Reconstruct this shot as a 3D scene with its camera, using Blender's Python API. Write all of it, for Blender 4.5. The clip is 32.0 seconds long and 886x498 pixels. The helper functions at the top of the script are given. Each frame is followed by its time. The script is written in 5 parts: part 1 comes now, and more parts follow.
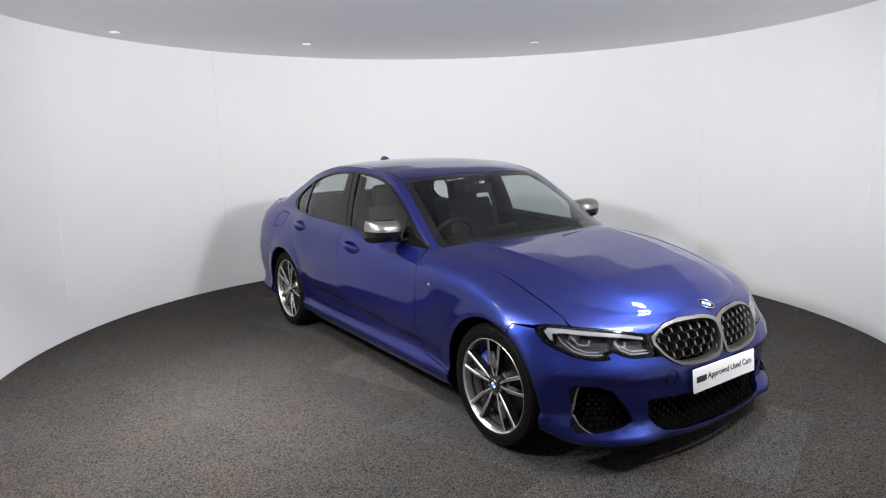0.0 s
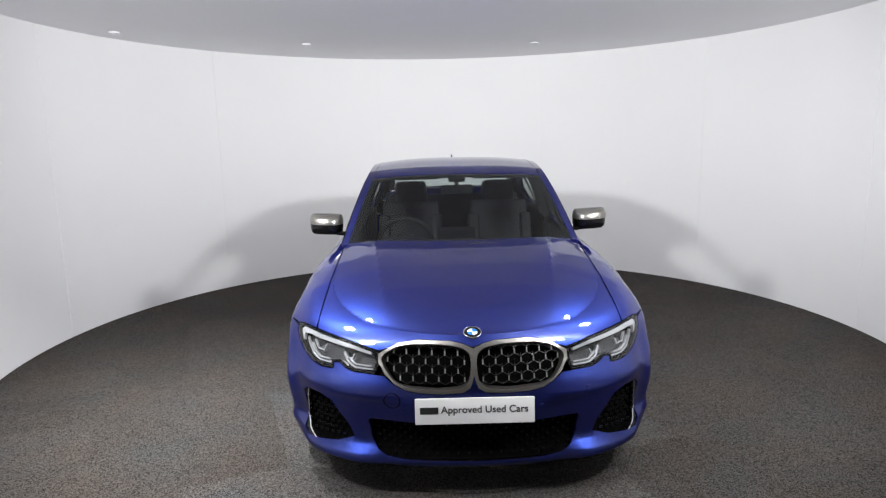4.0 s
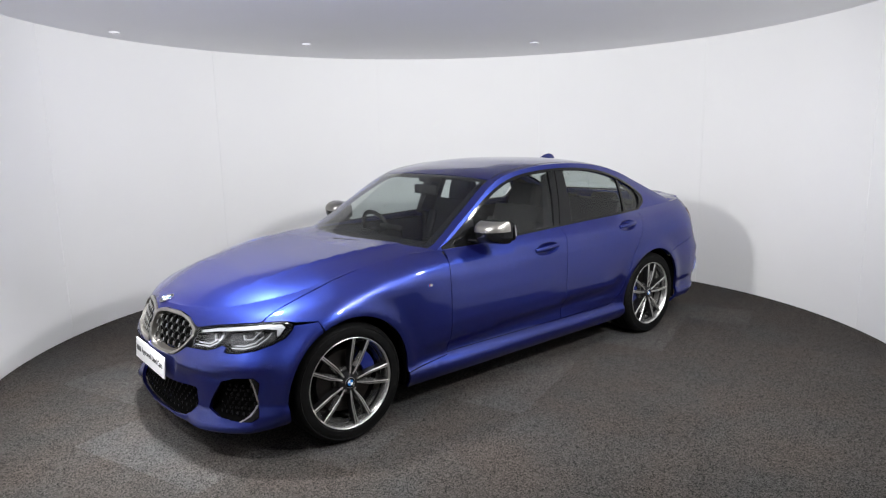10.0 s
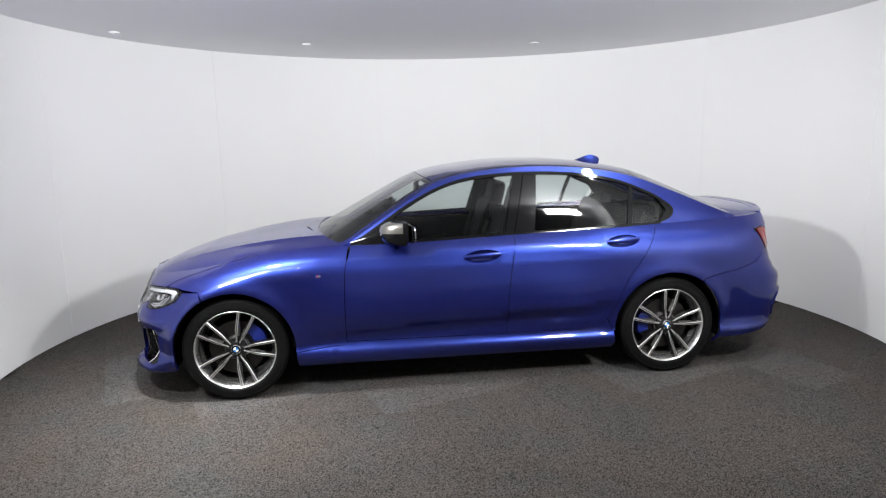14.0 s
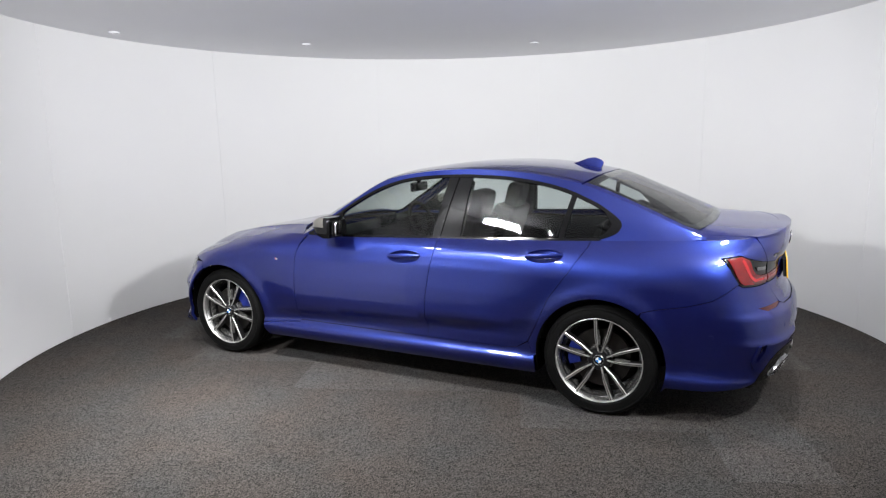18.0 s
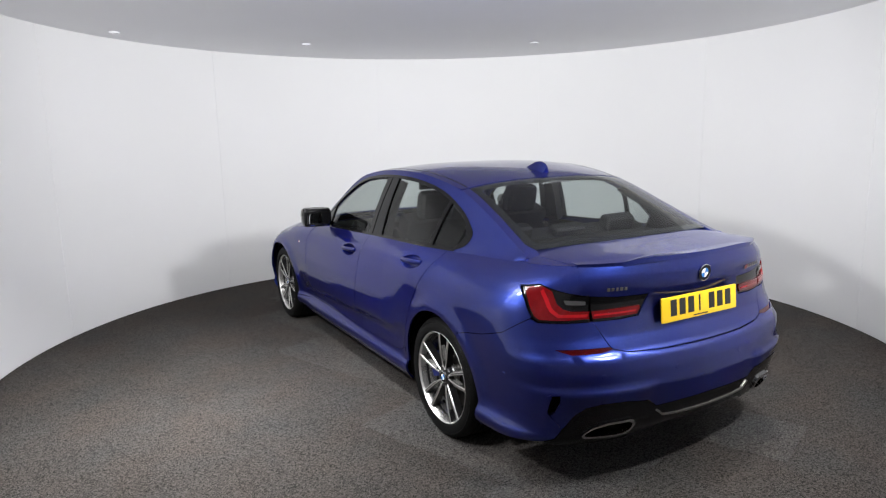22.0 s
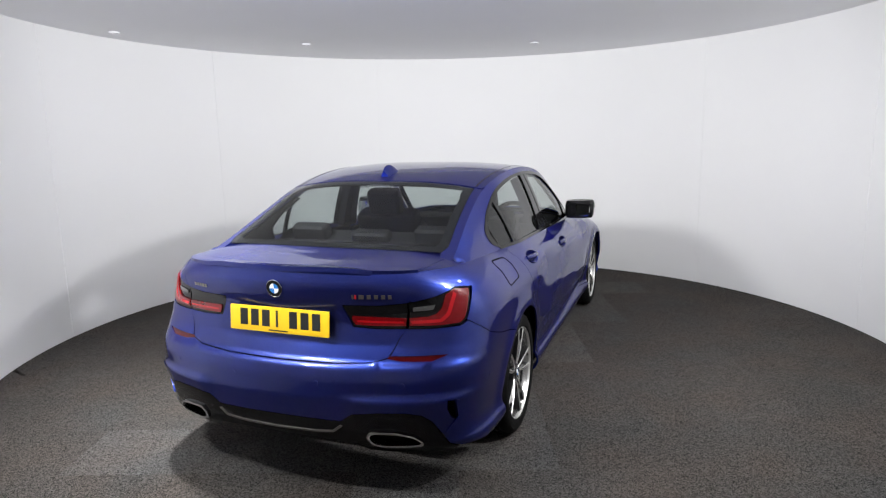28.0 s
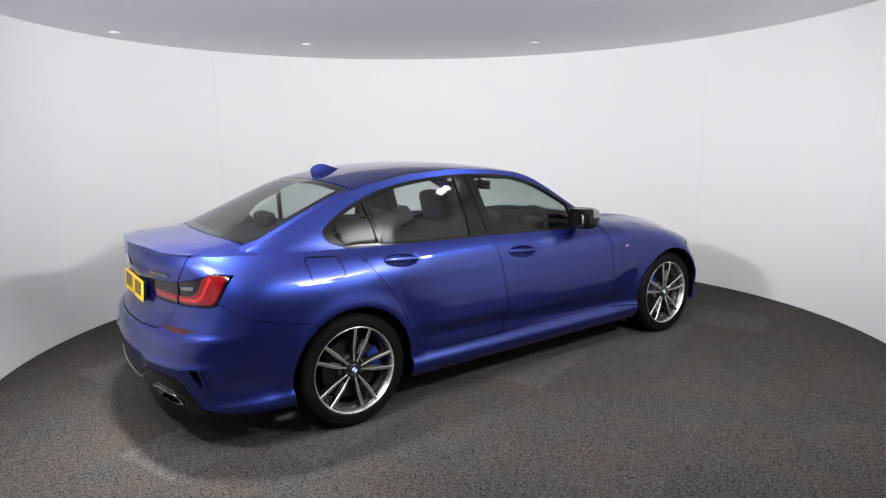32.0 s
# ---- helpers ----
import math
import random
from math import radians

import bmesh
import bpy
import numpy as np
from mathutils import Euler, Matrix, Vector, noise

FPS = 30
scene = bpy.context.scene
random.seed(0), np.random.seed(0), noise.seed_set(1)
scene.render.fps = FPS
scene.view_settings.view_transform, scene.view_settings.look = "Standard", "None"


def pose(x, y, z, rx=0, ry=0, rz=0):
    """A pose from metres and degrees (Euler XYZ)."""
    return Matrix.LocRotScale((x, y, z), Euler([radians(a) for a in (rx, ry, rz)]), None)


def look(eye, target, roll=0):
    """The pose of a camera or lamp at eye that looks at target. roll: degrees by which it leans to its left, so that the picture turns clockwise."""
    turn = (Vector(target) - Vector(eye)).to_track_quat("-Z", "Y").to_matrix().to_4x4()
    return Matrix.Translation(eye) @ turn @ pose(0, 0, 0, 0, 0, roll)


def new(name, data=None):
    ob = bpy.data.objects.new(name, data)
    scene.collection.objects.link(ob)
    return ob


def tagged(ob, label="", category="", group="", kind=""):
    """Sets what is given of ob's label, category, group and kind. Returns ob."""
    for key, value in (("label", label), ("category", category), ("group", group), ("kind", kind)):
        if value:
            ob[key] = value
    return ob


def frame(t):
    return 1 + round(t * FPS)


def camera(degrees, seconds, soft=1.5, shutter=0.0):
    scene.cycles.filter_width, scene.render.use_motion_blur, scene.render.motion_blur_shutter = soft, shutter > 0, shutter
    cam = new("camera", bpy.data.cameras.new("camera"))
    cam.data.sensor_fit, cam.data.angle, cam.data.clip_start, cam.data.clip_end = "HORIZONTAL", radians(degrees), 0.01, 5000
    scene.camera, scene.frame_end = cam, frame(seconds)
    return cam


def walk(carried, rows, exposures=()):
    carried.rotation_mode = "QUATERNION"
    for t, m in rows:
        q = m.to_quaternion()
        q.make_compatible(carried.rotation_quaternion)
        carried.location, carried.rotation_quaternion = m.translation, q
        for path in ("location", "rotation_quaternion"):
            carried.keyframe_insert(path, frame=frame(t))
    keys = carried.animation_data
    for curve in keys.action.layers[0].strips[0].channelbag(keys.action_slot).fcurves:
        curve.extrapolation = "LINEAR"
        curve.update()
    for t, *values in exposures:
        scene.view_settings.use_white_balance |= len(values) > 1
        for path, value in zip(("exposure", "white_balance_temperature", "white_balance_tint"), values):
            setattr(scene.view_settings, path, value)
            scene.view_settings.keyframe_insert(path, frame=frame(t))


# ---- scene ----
# A circular white car studio: the car stands on a carpeted turntable that carries it round before a fixed camera.
from mathutils.geometry import delaunay_2d_cdt

EYE = (0.0, -4.922, 1.624)          # camera, in front of the drum's opening
AXIS = (-0.092, -0.021)             # turntable axis in the car's own plan
cam = camera(69.39, 32.0, soft=1.25)
VIEW = look(EYE, (-0.0170, -3.9371, 1.4511), -1.223)
walk(cam, [(0.0, VIEW), (32.0, VIEW)])

# heading of the car, seconds and degrees
HEADING = [(0, -54.43), (2, -71.44), (4, -88.55), (6, -105.63), (9, -130.87), (11, -147.58), (13, -163.9), (15, -180.5),
           (17, -197.12), (19, -213.64), (21, -230.53), (23, -247.45), (25, -264.39), (26.5, -277.1), (28, -289.9),
           (30, -306.97), (32, -323.74)]

# ---- light ----
world = bpy.data.worlds.new("world")
scene.world = world
world.use_nodes = True
world.node_tree.nodes["Background"].inputs[0].default_value = (0.6, 0.65, 0.7, 1)
world.node_tree.nodes["Background"].inputs[1].default_value = 0.05
scene.view_settings.exposure = 0.0
LAMPS = [  # x, y, z, width, depth, watts, spread, aim: small panels in the ceiling, and two tilted ones over the drum's opening
    (-1.05, -3.20, 2.535, 0.16, 0.16, 24, 180, (-1.05, -3.2, 0)), (1.80, -1.30, 2.535, 0.16, 0.16, 33, 180, (1.8, -1.4, 0)),
    # unseen narrow panel, added to brighten the floor on the left
    (-1.55, -1.40, 2.535, 0.16, 0.16, 43, 92, (-1.55, -1.4, 0)),
    (-1.90, -2.95, 2.39, 0.34, 0.20, 110, 160, (0.9, 3.3, 2.7)), (1.90, -2.95, 2.39, 0.34, 0.20, 110, 160, (-0.9, 3.3, 2.7))]
CEILING = 2.57
for lx, ly, lz, lw, ld, watts, spread, aim in LAMPS:
    light = bpy.data.lights.new("panel_light", "AREA")
    light.shape, light.size, light.size_y = "RECTANGLE", lw, ld
    light.energy, light.color = watts, (0.985, 0.99, 1.0)
    light.spread = radians(spread)
    ob = new("panel_light", light)
    ob.matrix_world = look((lx, ly, lz), aim) if lz < 2.5 else pose(lx, ly, lz)


# ---- materials ----
def shader(name):
    m = bpy.data.materials.new(name)
    m.use_nodes = True
    return m, m.node_tree, m.node_tree.nodes["Principled BSDF"]


def wire(tree, a, out, b, inp):
    tree.links.new(a.outputs[out], b.inputs[inp])


def surface(name, color, rough=0.5, metal=0.0, vary=0.12, scale=6.0, grain=0.0, grain_scale=300.0, coat=0.0, spec=0.5,
            rough_vary=0.08, emit=0.0):
    """A plain material with soft stains and a fine grain."""
    m, tree, b = shader(name)
    n = tree.nodes
    b.inputs["Roughness"].default_value, b.inputs["Metallic"].default_value = rough, metal
    b.inputs["Coat Weight"].default_value, b.inputs["Coat Roughness"].default_value = coat, 0.03
    b.inputs["Specular IOR Level"].default_value = spec
    co = n.new("ShaderNodeTexCoord")
    big = n.new("ShaderNodeTexNoise")
    big.inputs["Scale"].default_value, big.inputs["Detail"].default_value = scale, 6
    wire(tree, co, "Object", big, "Vector")
    mix = n.new("ShaderNodeMix")
    mix.data_type = "RGBA"
    mix.inputs[6].default_value = (*[c * (1 - vary) for c in color], 1)
    mix.inputs[7].default_value = (*[min(1, c * (1 + vary)) for c in color], 1)
    wire(tree, big, "Fac", mix, 0)
    wire(tree, mix, 2, b, "Base Color")
    rr = n.new("ShaderNodeMapRange")
    rr.inputs[3].default_value, rr.inputs[4].default_value = max(0.01, rough - rough_vary), min(1, rough + rough_vary)
    wire(tree, big, "Fac", rr, 0)
    wire(tree, rr, 0, b, "Roughness")
    if grain:
        fine = n.new("ShaderNodeTexNoise")
        fine.inputs["Scale"].default_value, fine.inputs["Detail"].default_value = grain_scale, 3
        wire(tree, co, "Object", fine, "Vector")
        bump = n.new("ShaderNodeBump")
        bump.inputs["Strength"].default_value, bump.inputs["Distance"].default_value = grain, 0.002
        wire(tree, fine, "Fac", bump, "Height")
        wire(tree, bump, "Normal", b, "Normal")
    if emit:
        b.inputs["Emission Color"].default_value = (*color, 1)
        b.inputs["Emission Strength"].default_value = emit
    return m


def paint_material():
    """Metallic blue car paint: a bright flake layer over a dark violet ground, both under a clear coat."""
    m, tree, b = shader("blue_metallic_paint")
    n = tree.nodes
    co = n.new("ShaderNodeTexCoord")
    flakes = n.new("ShaderNodeTexVoronoi")
    flakes.inputs["Scale"].default_value = 900
    wire(tree, co, "Object", flakes, "Vector")
    tone = n.new("ShaderNodeMix")
    tone.data_type = "RGBA"
    tone.inputs[6].default_value, tone.inputs[7].default_value = (0.012, 0.023, 0.150, 1), (0.033, 0.062, 0.31, 1)
    wire(tree, flakes, "Color", tone, 0)
    wire(tree, tone, 2, b, "Base Color")
    b.inputs["Metallic"].default_value = 1.0
    b.inputs["Roughness"].default_value = 0.39
    b.inputs["Specular Tint"].default_value = (0.10, 0.12, 0.55, 1)
    ground = n.new("ShaderNodeBsdfPrincipled")
    ground.inputs["Base Color"].default_value = (0.007, 0.005, 0.062, 1)
    ground.inputs["Roughness"].default_value = 0.6
    ground.inputs["Specular IOR Level"].default_value = 0.0
    for layer in (b, ground):
        layer.inputs["Coat Weight"].default_value, layer.inputs["Coat Roughness"].default_value = 1.0, 0.015
        layer.inputs["Coat IOR"].default_value = 1.48
    mix = n.new("ShaderNodeMixShader")
    mix.inputs[0].default_value = 0.30
    wire(tree, b, 0, mix, 1)
    wire(tree, ground, 0, mix, 2)
    wire(tree, mix, 0, n["Material Output"], "Surface")
    return m


def glass_material(name, tint, gloss=0.02):
    m = bpy.data.materials.new(name)
    m.use_nodes = True
    tree = m.node_tree
    n = tree.nodes
    n.remove(n["Principled BSDF"])
    clear, shine, mix, facing, power, scale = (n.new("ShaderNode" + k) for k in ("BsdfTransparent", "BsdfGlossy", "MixShader", "LayerWeight", "Math", "Math"))
    clear.inputs[0].default_value = (*tint, 1)
    shine.inputs["Roughness"].default_value = gloss
    facing.inputs["Blend"].default_value = 0.5
    power.operation, power.inputs[1].default_value = "POWER", 4.5
    scale.operation, scale.inputs[1].default_value, scale.inputs[2].default_value = "MULTIPLY_ADD", 0.85, 0.045
    wire(tree, facing, "Facing", power, 0)
    wire(tree, power, 0, scale, 0)
    wire(tree, scale, 0, mix, 0)
    wire(tree, clear, 0, mix, 1)
    wire(tree, shine, 0, mix, 2)
    wire(tree, mix, 0, n["Material Output"], "Surface")
    return m


def carpet_material():
    """Looped carpet tiles in grey-brown; every tile takes its own slight tone."""
    m, tree, b = shader("carpet_loop")
    n = tree.nodes
    co = n.new("ShaderNodeTexCoord")
    info = n.new("ShaderNodeObjectInfo")
    fine = n.new("ShaderNodeTexVoronoi")
    fine.inputs["Scale"].default_value = 205
    mid = n.new("ShaderNodeTexNoise")
    mid.inputs["Scale"].default_value, mid.inputs["Detail"].default_value = 2.2, 5
    wire(tree, co, "Object", fine, "Vector")
    wire(tree, co, "Object", mid, "Vector")
    ramp = n.new("ShaderNodeValToRGB")
    ramp.color_ramp.elements[0].position, ramp.color_ramp.elements[1].position = 0.15, 0.85
    ramp.color_ramp.elements[0].color, ramp.color_ramp.elements[1].color = (0.009, 0.0087, 0.0084, 1), (0.082, 0.0784, 0.0753, 1)
    wire(tree, fine, "Color", ramp, 0)
    warm = n.new("ShaderNodeMix")
    warm.data_type, warm.blend_type = "RGBA", "MULTIPLY"
    warm.inputs[0].default_value = 1.0
    tone = n.new("ShaderNodeValToRGB")
    tone.color_ramp.elements[0].position, tone.color_ramp.elements[1].position = 0.35, 0.68
    tone.color_ramp.elements[0].color, tone.color_ramp.elements[1].color = (1.06, 0.96, 0.90, 1), (0.92, 0.94, 0.95, 1)
    wire(tree, mid, "Fac", tone, 0)
    wire(tree, ramp, 0, warm, 6)
    wire(tree, tone, 0, warm, 7)
    own = n.new("ShaderNodeMix")
    own.data_type, own.blend_type = "RGBA", "MULTIPLY"
    own.inputs[0].default_value = 1.0
    lift = n.new("ShaderNodeMapRange")
    lift.inputs[3].default_value, lift.inputs[4].default_value = 0.94, 1.06
    wire(tree, info, "Random", lift, 0)
    wire(tree, warm, 2, own, 6)
    wire(tree, lift, 0, own, 7)
    tint = n.new("ShaderNodeMix")
    tint.data_type, tint.blend_type = "RGBA", "MULTIPLY"
    tint.inputs[0].default_value = 1.0
    wire(tree, own, 2, tint, 6)
    wire(tree, info, "Color", tint, 7)
    wire(tree, tint, 2, b, "Base Color")
    b.inputs["Roughness"].default_value = 0.95
    b.inputs["Specular IOR Level"].default_value = 0.04
    bump = n.new("ShaderNodeBump")
    bump.inputs["Strength"].default_value, bump.inputs["Distance"].default_value = 0.15, 0.002
    wire(tree, fine, "Distance", bump, "Height")
    wire(tree, bump, "Normal", b, "Normal")
    return m


PAINT = paint_material()
WALL = surface("white_wall_paint", (0.80, 0.80, 0.80), 0.55, vary=0.02, scale=1.3, grain=0.05, grain_scale=90)
BAY_WALL = surface("pale_grey_bay_paint", (0.60, 0.60, 0.605), 0.7, vary=0.06, scale=1.3, grain=0.05, grain_scale=90)
CEIL = surface("white_ceiling_paint", (0.82, 0.82, 0.84), 0.5, vary=0.03, scale=1.5, grain=0.05, grain_scale=60)
CARPET = carpet_material()
GLASS = glass_material("tinted_glass", (0.72, 0.77, 0.755))
SCREEN = glass_material("windscreen_glass", (0.72, 0.77, 0.755))
LENS = glass_material("clear_lens", (0.93, 0.94, 0.95))
BLACK = surface("gloss_black_trim", (0.005, 0.005, 0.0055), 0.08, spec=0.22)
MATT = surface("matt_black_plastic", (0.010, 0.010, 0.011), 0.6, grain=0.25, spec=0.25)
# near-black stand-in for the shade in gaps, hollows and under the car
DARK = surface("recess_shade_black", (0.002, 0.002, 0.002), 0.9, spec=0.03)
RUBBER = surface("tyre_rubber", (0.003, 0.003, 0.003), 0.7, spec=0.10, vary=0.3, grain=0.08, grain_scale=200)
SATIN = surface("satin_grey_metal", (0.27, 0.258, 0.238), 0.33, 0.9, vary=0.05)
CHROME = surface("chrome", (0.75, 0.75, 0.76), 0.08, 1.0, vary=0.03, rough_vary=0.03)
MACHINED = surface("machined_alloy", (0.64, 0.63, 0.61), 0.33, 0.85, vary=0.06)
GUNMETAL = surface("dark_alloy_paint", (0.022, 0.022, 0.023), 0.32, 0.7, vary=0.1, coat=0.2)
GREYDARK = surface("shadow_grey_alloy", (0.055, 0.054, 0.052), 0.3, 0.8, vary=0.1)
GREYALLOY = surface("grey_alloy_paint", (0.33, 0.325, 0.315), 0.26, 0.85, vary=0.08)
STEEL = surface("brake_disc_steel", (0.06, 0.056, 0.053), 0.38, 1.0, vary=0.15, scale=30)
CALIPER = surface("blue_caliper_paint", (0.007, 0.018, 0.17), 0.3, coat=0.6)
RED = surface("red_lamp_lens", (0.11, 0.001, 0.002), 0.08, spec=0.5, coat=0.3, vary=0.25, scale=25)
DEEPRED = surface("dark_red_reflector", (0.045, 0.001, 0.002), 0.15, spec=0.4)
SMOKE = surface("smoked_lamp_lens", (0.004, 0.004, 0.0045), 0.12, spec=0.4)
WHITE = surface("white_plate", (0.82, 0.82, 0.82), 0.35, vary=0.02)
YELLOW = surface("yellow_plate", (0.85, 0.53, 0.012), 0.35, vary=0.02)
INK = surface("black_print", (0.012, 0.012, 0.013), 0.4)
LEATHER = surface("dark_leather", (0.006, 0.006, 0.0065), 0.6, spec=0.12, vary=0.2)
CABIN = surface("dark_cabin_plastic", (0.006, 0.006, 0.0065), 0.7, spec=0.12, vary=0.2)


# ---- building tools ----
def mesh_object(name, verts, faces, material, normals=None, smooth=True):
    me = bpy.data.meshes.new(name)
    me.from_pydata([tuple(v) for v in verts], [], faces)
    me.materials.append(material)
    if smooth:
        me.shade_smooth()
    if normals is not None:
        me.normals_split_custom_set_from_vertices([tuple(n) for n in normals])
    return new(name, me)


def under(ob, parent, label=""):
    ob.parent = parent
    if label:
        ob["label"] = label
    return ob


def part(name, bm, material, parent, label="", smooth=True, sharp=35):
    """Links a bmesh as one mesh under a thing or a part."""
    me = bpy.data.meshes.new(name)
    bmesh.ops.recalc_face_normals(bm, faces=bm.faces)
    if smooth:
        for f in bm.faces:
            f.smooth = True
        for e in bm.edges:
            if len(e.link_faces) != 2 or e.calc_face_angle(0) > radians(sharp):
                e.smooth = False
    bm.to_mesh(me)
    bm.free()
    me.materials.append(material)
    ob = new(name, me)
    return under(ob, parent, label) if parent else tagged(ob, label)


def box(bm, x, y, z, sx, sy, sz, m=None, bevel=0.0):
    """A box by its centre and sizes, with rounded edges."""
    r = bmesh.ops.create_cube(bm, size=1.0, matrix=(m or Matrix()) @ Matrix.Translation((x, y, z)) @ Matrix.Diagonal((sx, sy, sz, 1)))
    if bevel:
        edges = list({e for v in r["verts"] for e in v.link_edges})
        bmesh.ops.bevel(bm, geom=edges, offset=bevel, segments=2, affect="EDGES", profile=0.6)


def lathe(bm, profile, m, segments=48, close=False):
    """Turns a profile of (radius, height) about the local z axis."""
    rings = []
    for r, z in profile:
        rings.append([bm.verts.new(m @ Vector((r * math.cos(a), r * math.sin(a), z)))
                      for a in (2 * math.pi * i / segments for i in range(segments))])
    pairs = list(zip(rings, rings[1:])) + ([(rings[-1], rings[0])] if close else [])
    for a, b in pairs:
        for i in range(segments):
            j = (i + 1) % segments
            bm.faces.new((a[i], a[j], b[j], b[i]))
    if not close:
        for ring, (r, z) in ((rings[0], profile[0]), (rings[-1], profile[-1])):
            if r < 0.02:
                bm.faces.new(ring)
    return bm


def tube(bm, path, radius, sides=8, closed=False, flat=1.0, up=(0, 0, 1)):
    """A round bar along a path of points."""
    path = [Vector(p) for p in path]
    n, rings = len(path), []
    for i, p in enumerate(path):
        d = (path[(i + 1) % n] - path[i - 1]) if closed or 0 < i < n - 1 else (path[1] - path[0] if i == 0 else path[-1] - path[-2])
        d.normalize()
        a = d.cross(Vector(up))
        a = a.normalized() if a.length > 1e-4 else d.orthogonal().normalized()
        b = d.cross(a)
        rings.append([bm.verts.new(p + radius * (math.cos(k) * a + flat * math.sin(k) * b)) for k in (2 * math.pi * j / sides for j in range(sides))])
    for i in range(n if closed else n - 1):
        r, s = rings[i], rings[(i + 1) % n]
        for j in range(sides):
            k = (j + 1) % sides
            bm.faces.new((r[j], r[k], s[k], s[j]))
    if not closed:
        bm.faces.new(rings[0]), bm.faces.new(rings[-1])
    return bm


def prism(bm, outline, m, depth, bevel=0.0):
    """A plate from a flat outline (x, y), raised by depth along local z."""
    low = [bm.verts.new(m @ Vector((x, y, 0))) for x, y in outline]
    top = [bm.verts.new(m @ Vector((x, y, depth))) for x, y in outline]
    n = len(outline)
    f = bm.faces.new(top)
    bm.faces.new(low[::-1])
    for i in range(n):
        bm.faces.new((low[i], low[(i + 1) % n], top[(i + 1) % n], top[i]))
    if bevel:
        bmesh.ops.bevel(bm, geom=list(f.edges), offset=bevel, segments=2, affect="EDGES", profile=0.6)
    return bm


def table(xs, ys, blur=0.0, n=1200):
    """A smooth curve through a short table."""
    grid = np.linspace(xs[0], xs[-1], n)
    val = np.interp(grid, xs, ys)
    if blur:
        k = max(1, int(blur / (grid[1] - grid[0])))
        w = np.hanning(2 * k + 3)
        w /= w.sum()
        pad = len(w) // 2
        head = val[0] + (val[1] - val[0]) * np.arange(-pad, 0)
        tail = val[-1] + (val[-1] - val[-2]) * np.arange(1, pad + 1)
        val = np.convolve(np.concatenate([head, val, tail]), w, "valid")
    return lambda x: np.interp(x, grid, val)


def rounded(points, r, steps=5):
    """A closed outline with its corners rounded off; r may be a list."""
    out, n = [], len(points)
    for i, p in enumerate(points):
        rad = r[i] if isinstance(r, (list, tuple)) else r
        p, a, b = np.array(p, float), np.array(points[i - 1], float), np.array(points[(i + 1) % n], float)
        if rad <= 0:
            out.append(p)
            continue
        la, lb = np.linalg.norm(a - p), np.linalg.norm(b - p)
        p0, p1 = p + (a - p) * min(rad / la, 0.48), p + (b - p) * min(rad / lb, 0.48)
        for k in range(steps + 1):
            t = k / steps
            out.append((1 - t) ** 2 * p0 + 2 * t * (1 - t) * p + t * t * p1)
    return [tuple(q) for q in out]


def smooth_curve(points, steps=8, closed=False):
    """Catmull-Rom through points of any dimension."""
    P = [np.array(p, float) for p in points]
    n, out = len(P), []
    for i in range(n if closed else n - 1):
        a, b, c, d = (P[(i + k) % n] if closed else P[min(max(i + k, 0), n - 1)] for k in (-1, 0, 1, 2))
        for s in range(steps):
            t = s / steps
            out.append(0.5 * (2 * b + (c - a) * t + (2 * a - 5 * b + 4 * c - d) * t * t + (3 * b - a - 3 * c + d) * t ** 3))
    if not closed:
        out.append(P[-1])
    return [tuple(q) for q in out]


def dense(poly, step):
    out = []
    for i, p in enumerate(poly):
        p, q = np.array(p, float), np.array(poly[(i + 1) % len(poly)], float)
        k = max(1, int(math.ceil(np.linalg.norm(q - p) / step)))
        out += [p + (q - p) * j / k for j in range(k)]
    return np.array(out)


def inside(P, poly):
    """Which of the points P lie in the outline."""
    x, y = P[:, 0], P[:, 1]
    hit = np.zeros(len(P), bool)
    X, Y = poly[:, 0], poly[:, 1]
    for i in range(len(poly)):
        x0, y0, x1, y1 = X[i - 1], Y[i - 1], X[i], Y[i]
        if y0 != y1:
            hit ^= ((y0 > y) != (y1 > y)) & (x < (x1 - x0) * (y - y0) / (y1 - y0) + x0)
    return hit


def near(P, poly, d):
    """Which of the points P lie within d of the outline."""
    out = np.zeros(len(P), bool)
    for i in range(0, len(poly), 64):
        out |= (((P[:, None, :] - poly[None, i:i + 64, :]) ** 2).sum(2) < d * d).any(1)
    return out


def fill(outline, holes=(), step=0.03):
    """Triangles that fill a flat outline, without its holes."""
    rims = [dense(outline, step * 0.7)] + [dense(h, step * 0.6) for h in holes]
    lo, hi = rims[0].min(0), rims[0].max(0)
    gx, gy = np.meshgrid(np.arange(lo[0], hi[0], step), np.arange(lo[1], hi[1], step))
    gx[::2] += step / 2
    grid = np.stack([gx.ravel(), gy.ravel()], 1)
    grid = grid[inside(grid, rims[0])]
    for h in rims[1:]:
        grid = grid[~inside(grid, h)]
    for r in rims:
        grid = grid[~near(grid, r, step * 0.45)]
    pts, edges = [], []
    for r in rims:
        k = len(pts)
        pts += list(r)
        edges += [(k + i, k + (i + 1) % len(r)) for i in range(len(r))]
    pts += list(grid)
    v, _, f, *_ = delaunay_2d_cdt([Vector(p) for p in pts], edges, [], 0, 1e-6)
    V = np.array([tuple(p) for p in v])
    F = np.array([t for t in f if len(t) == 3])
    mid = V[F].mean(1)
    keep = inside(mid, rims[0])
    for h in rims[1:]:
        keep &= ~inside(mid, h)
    return V, F[keep]


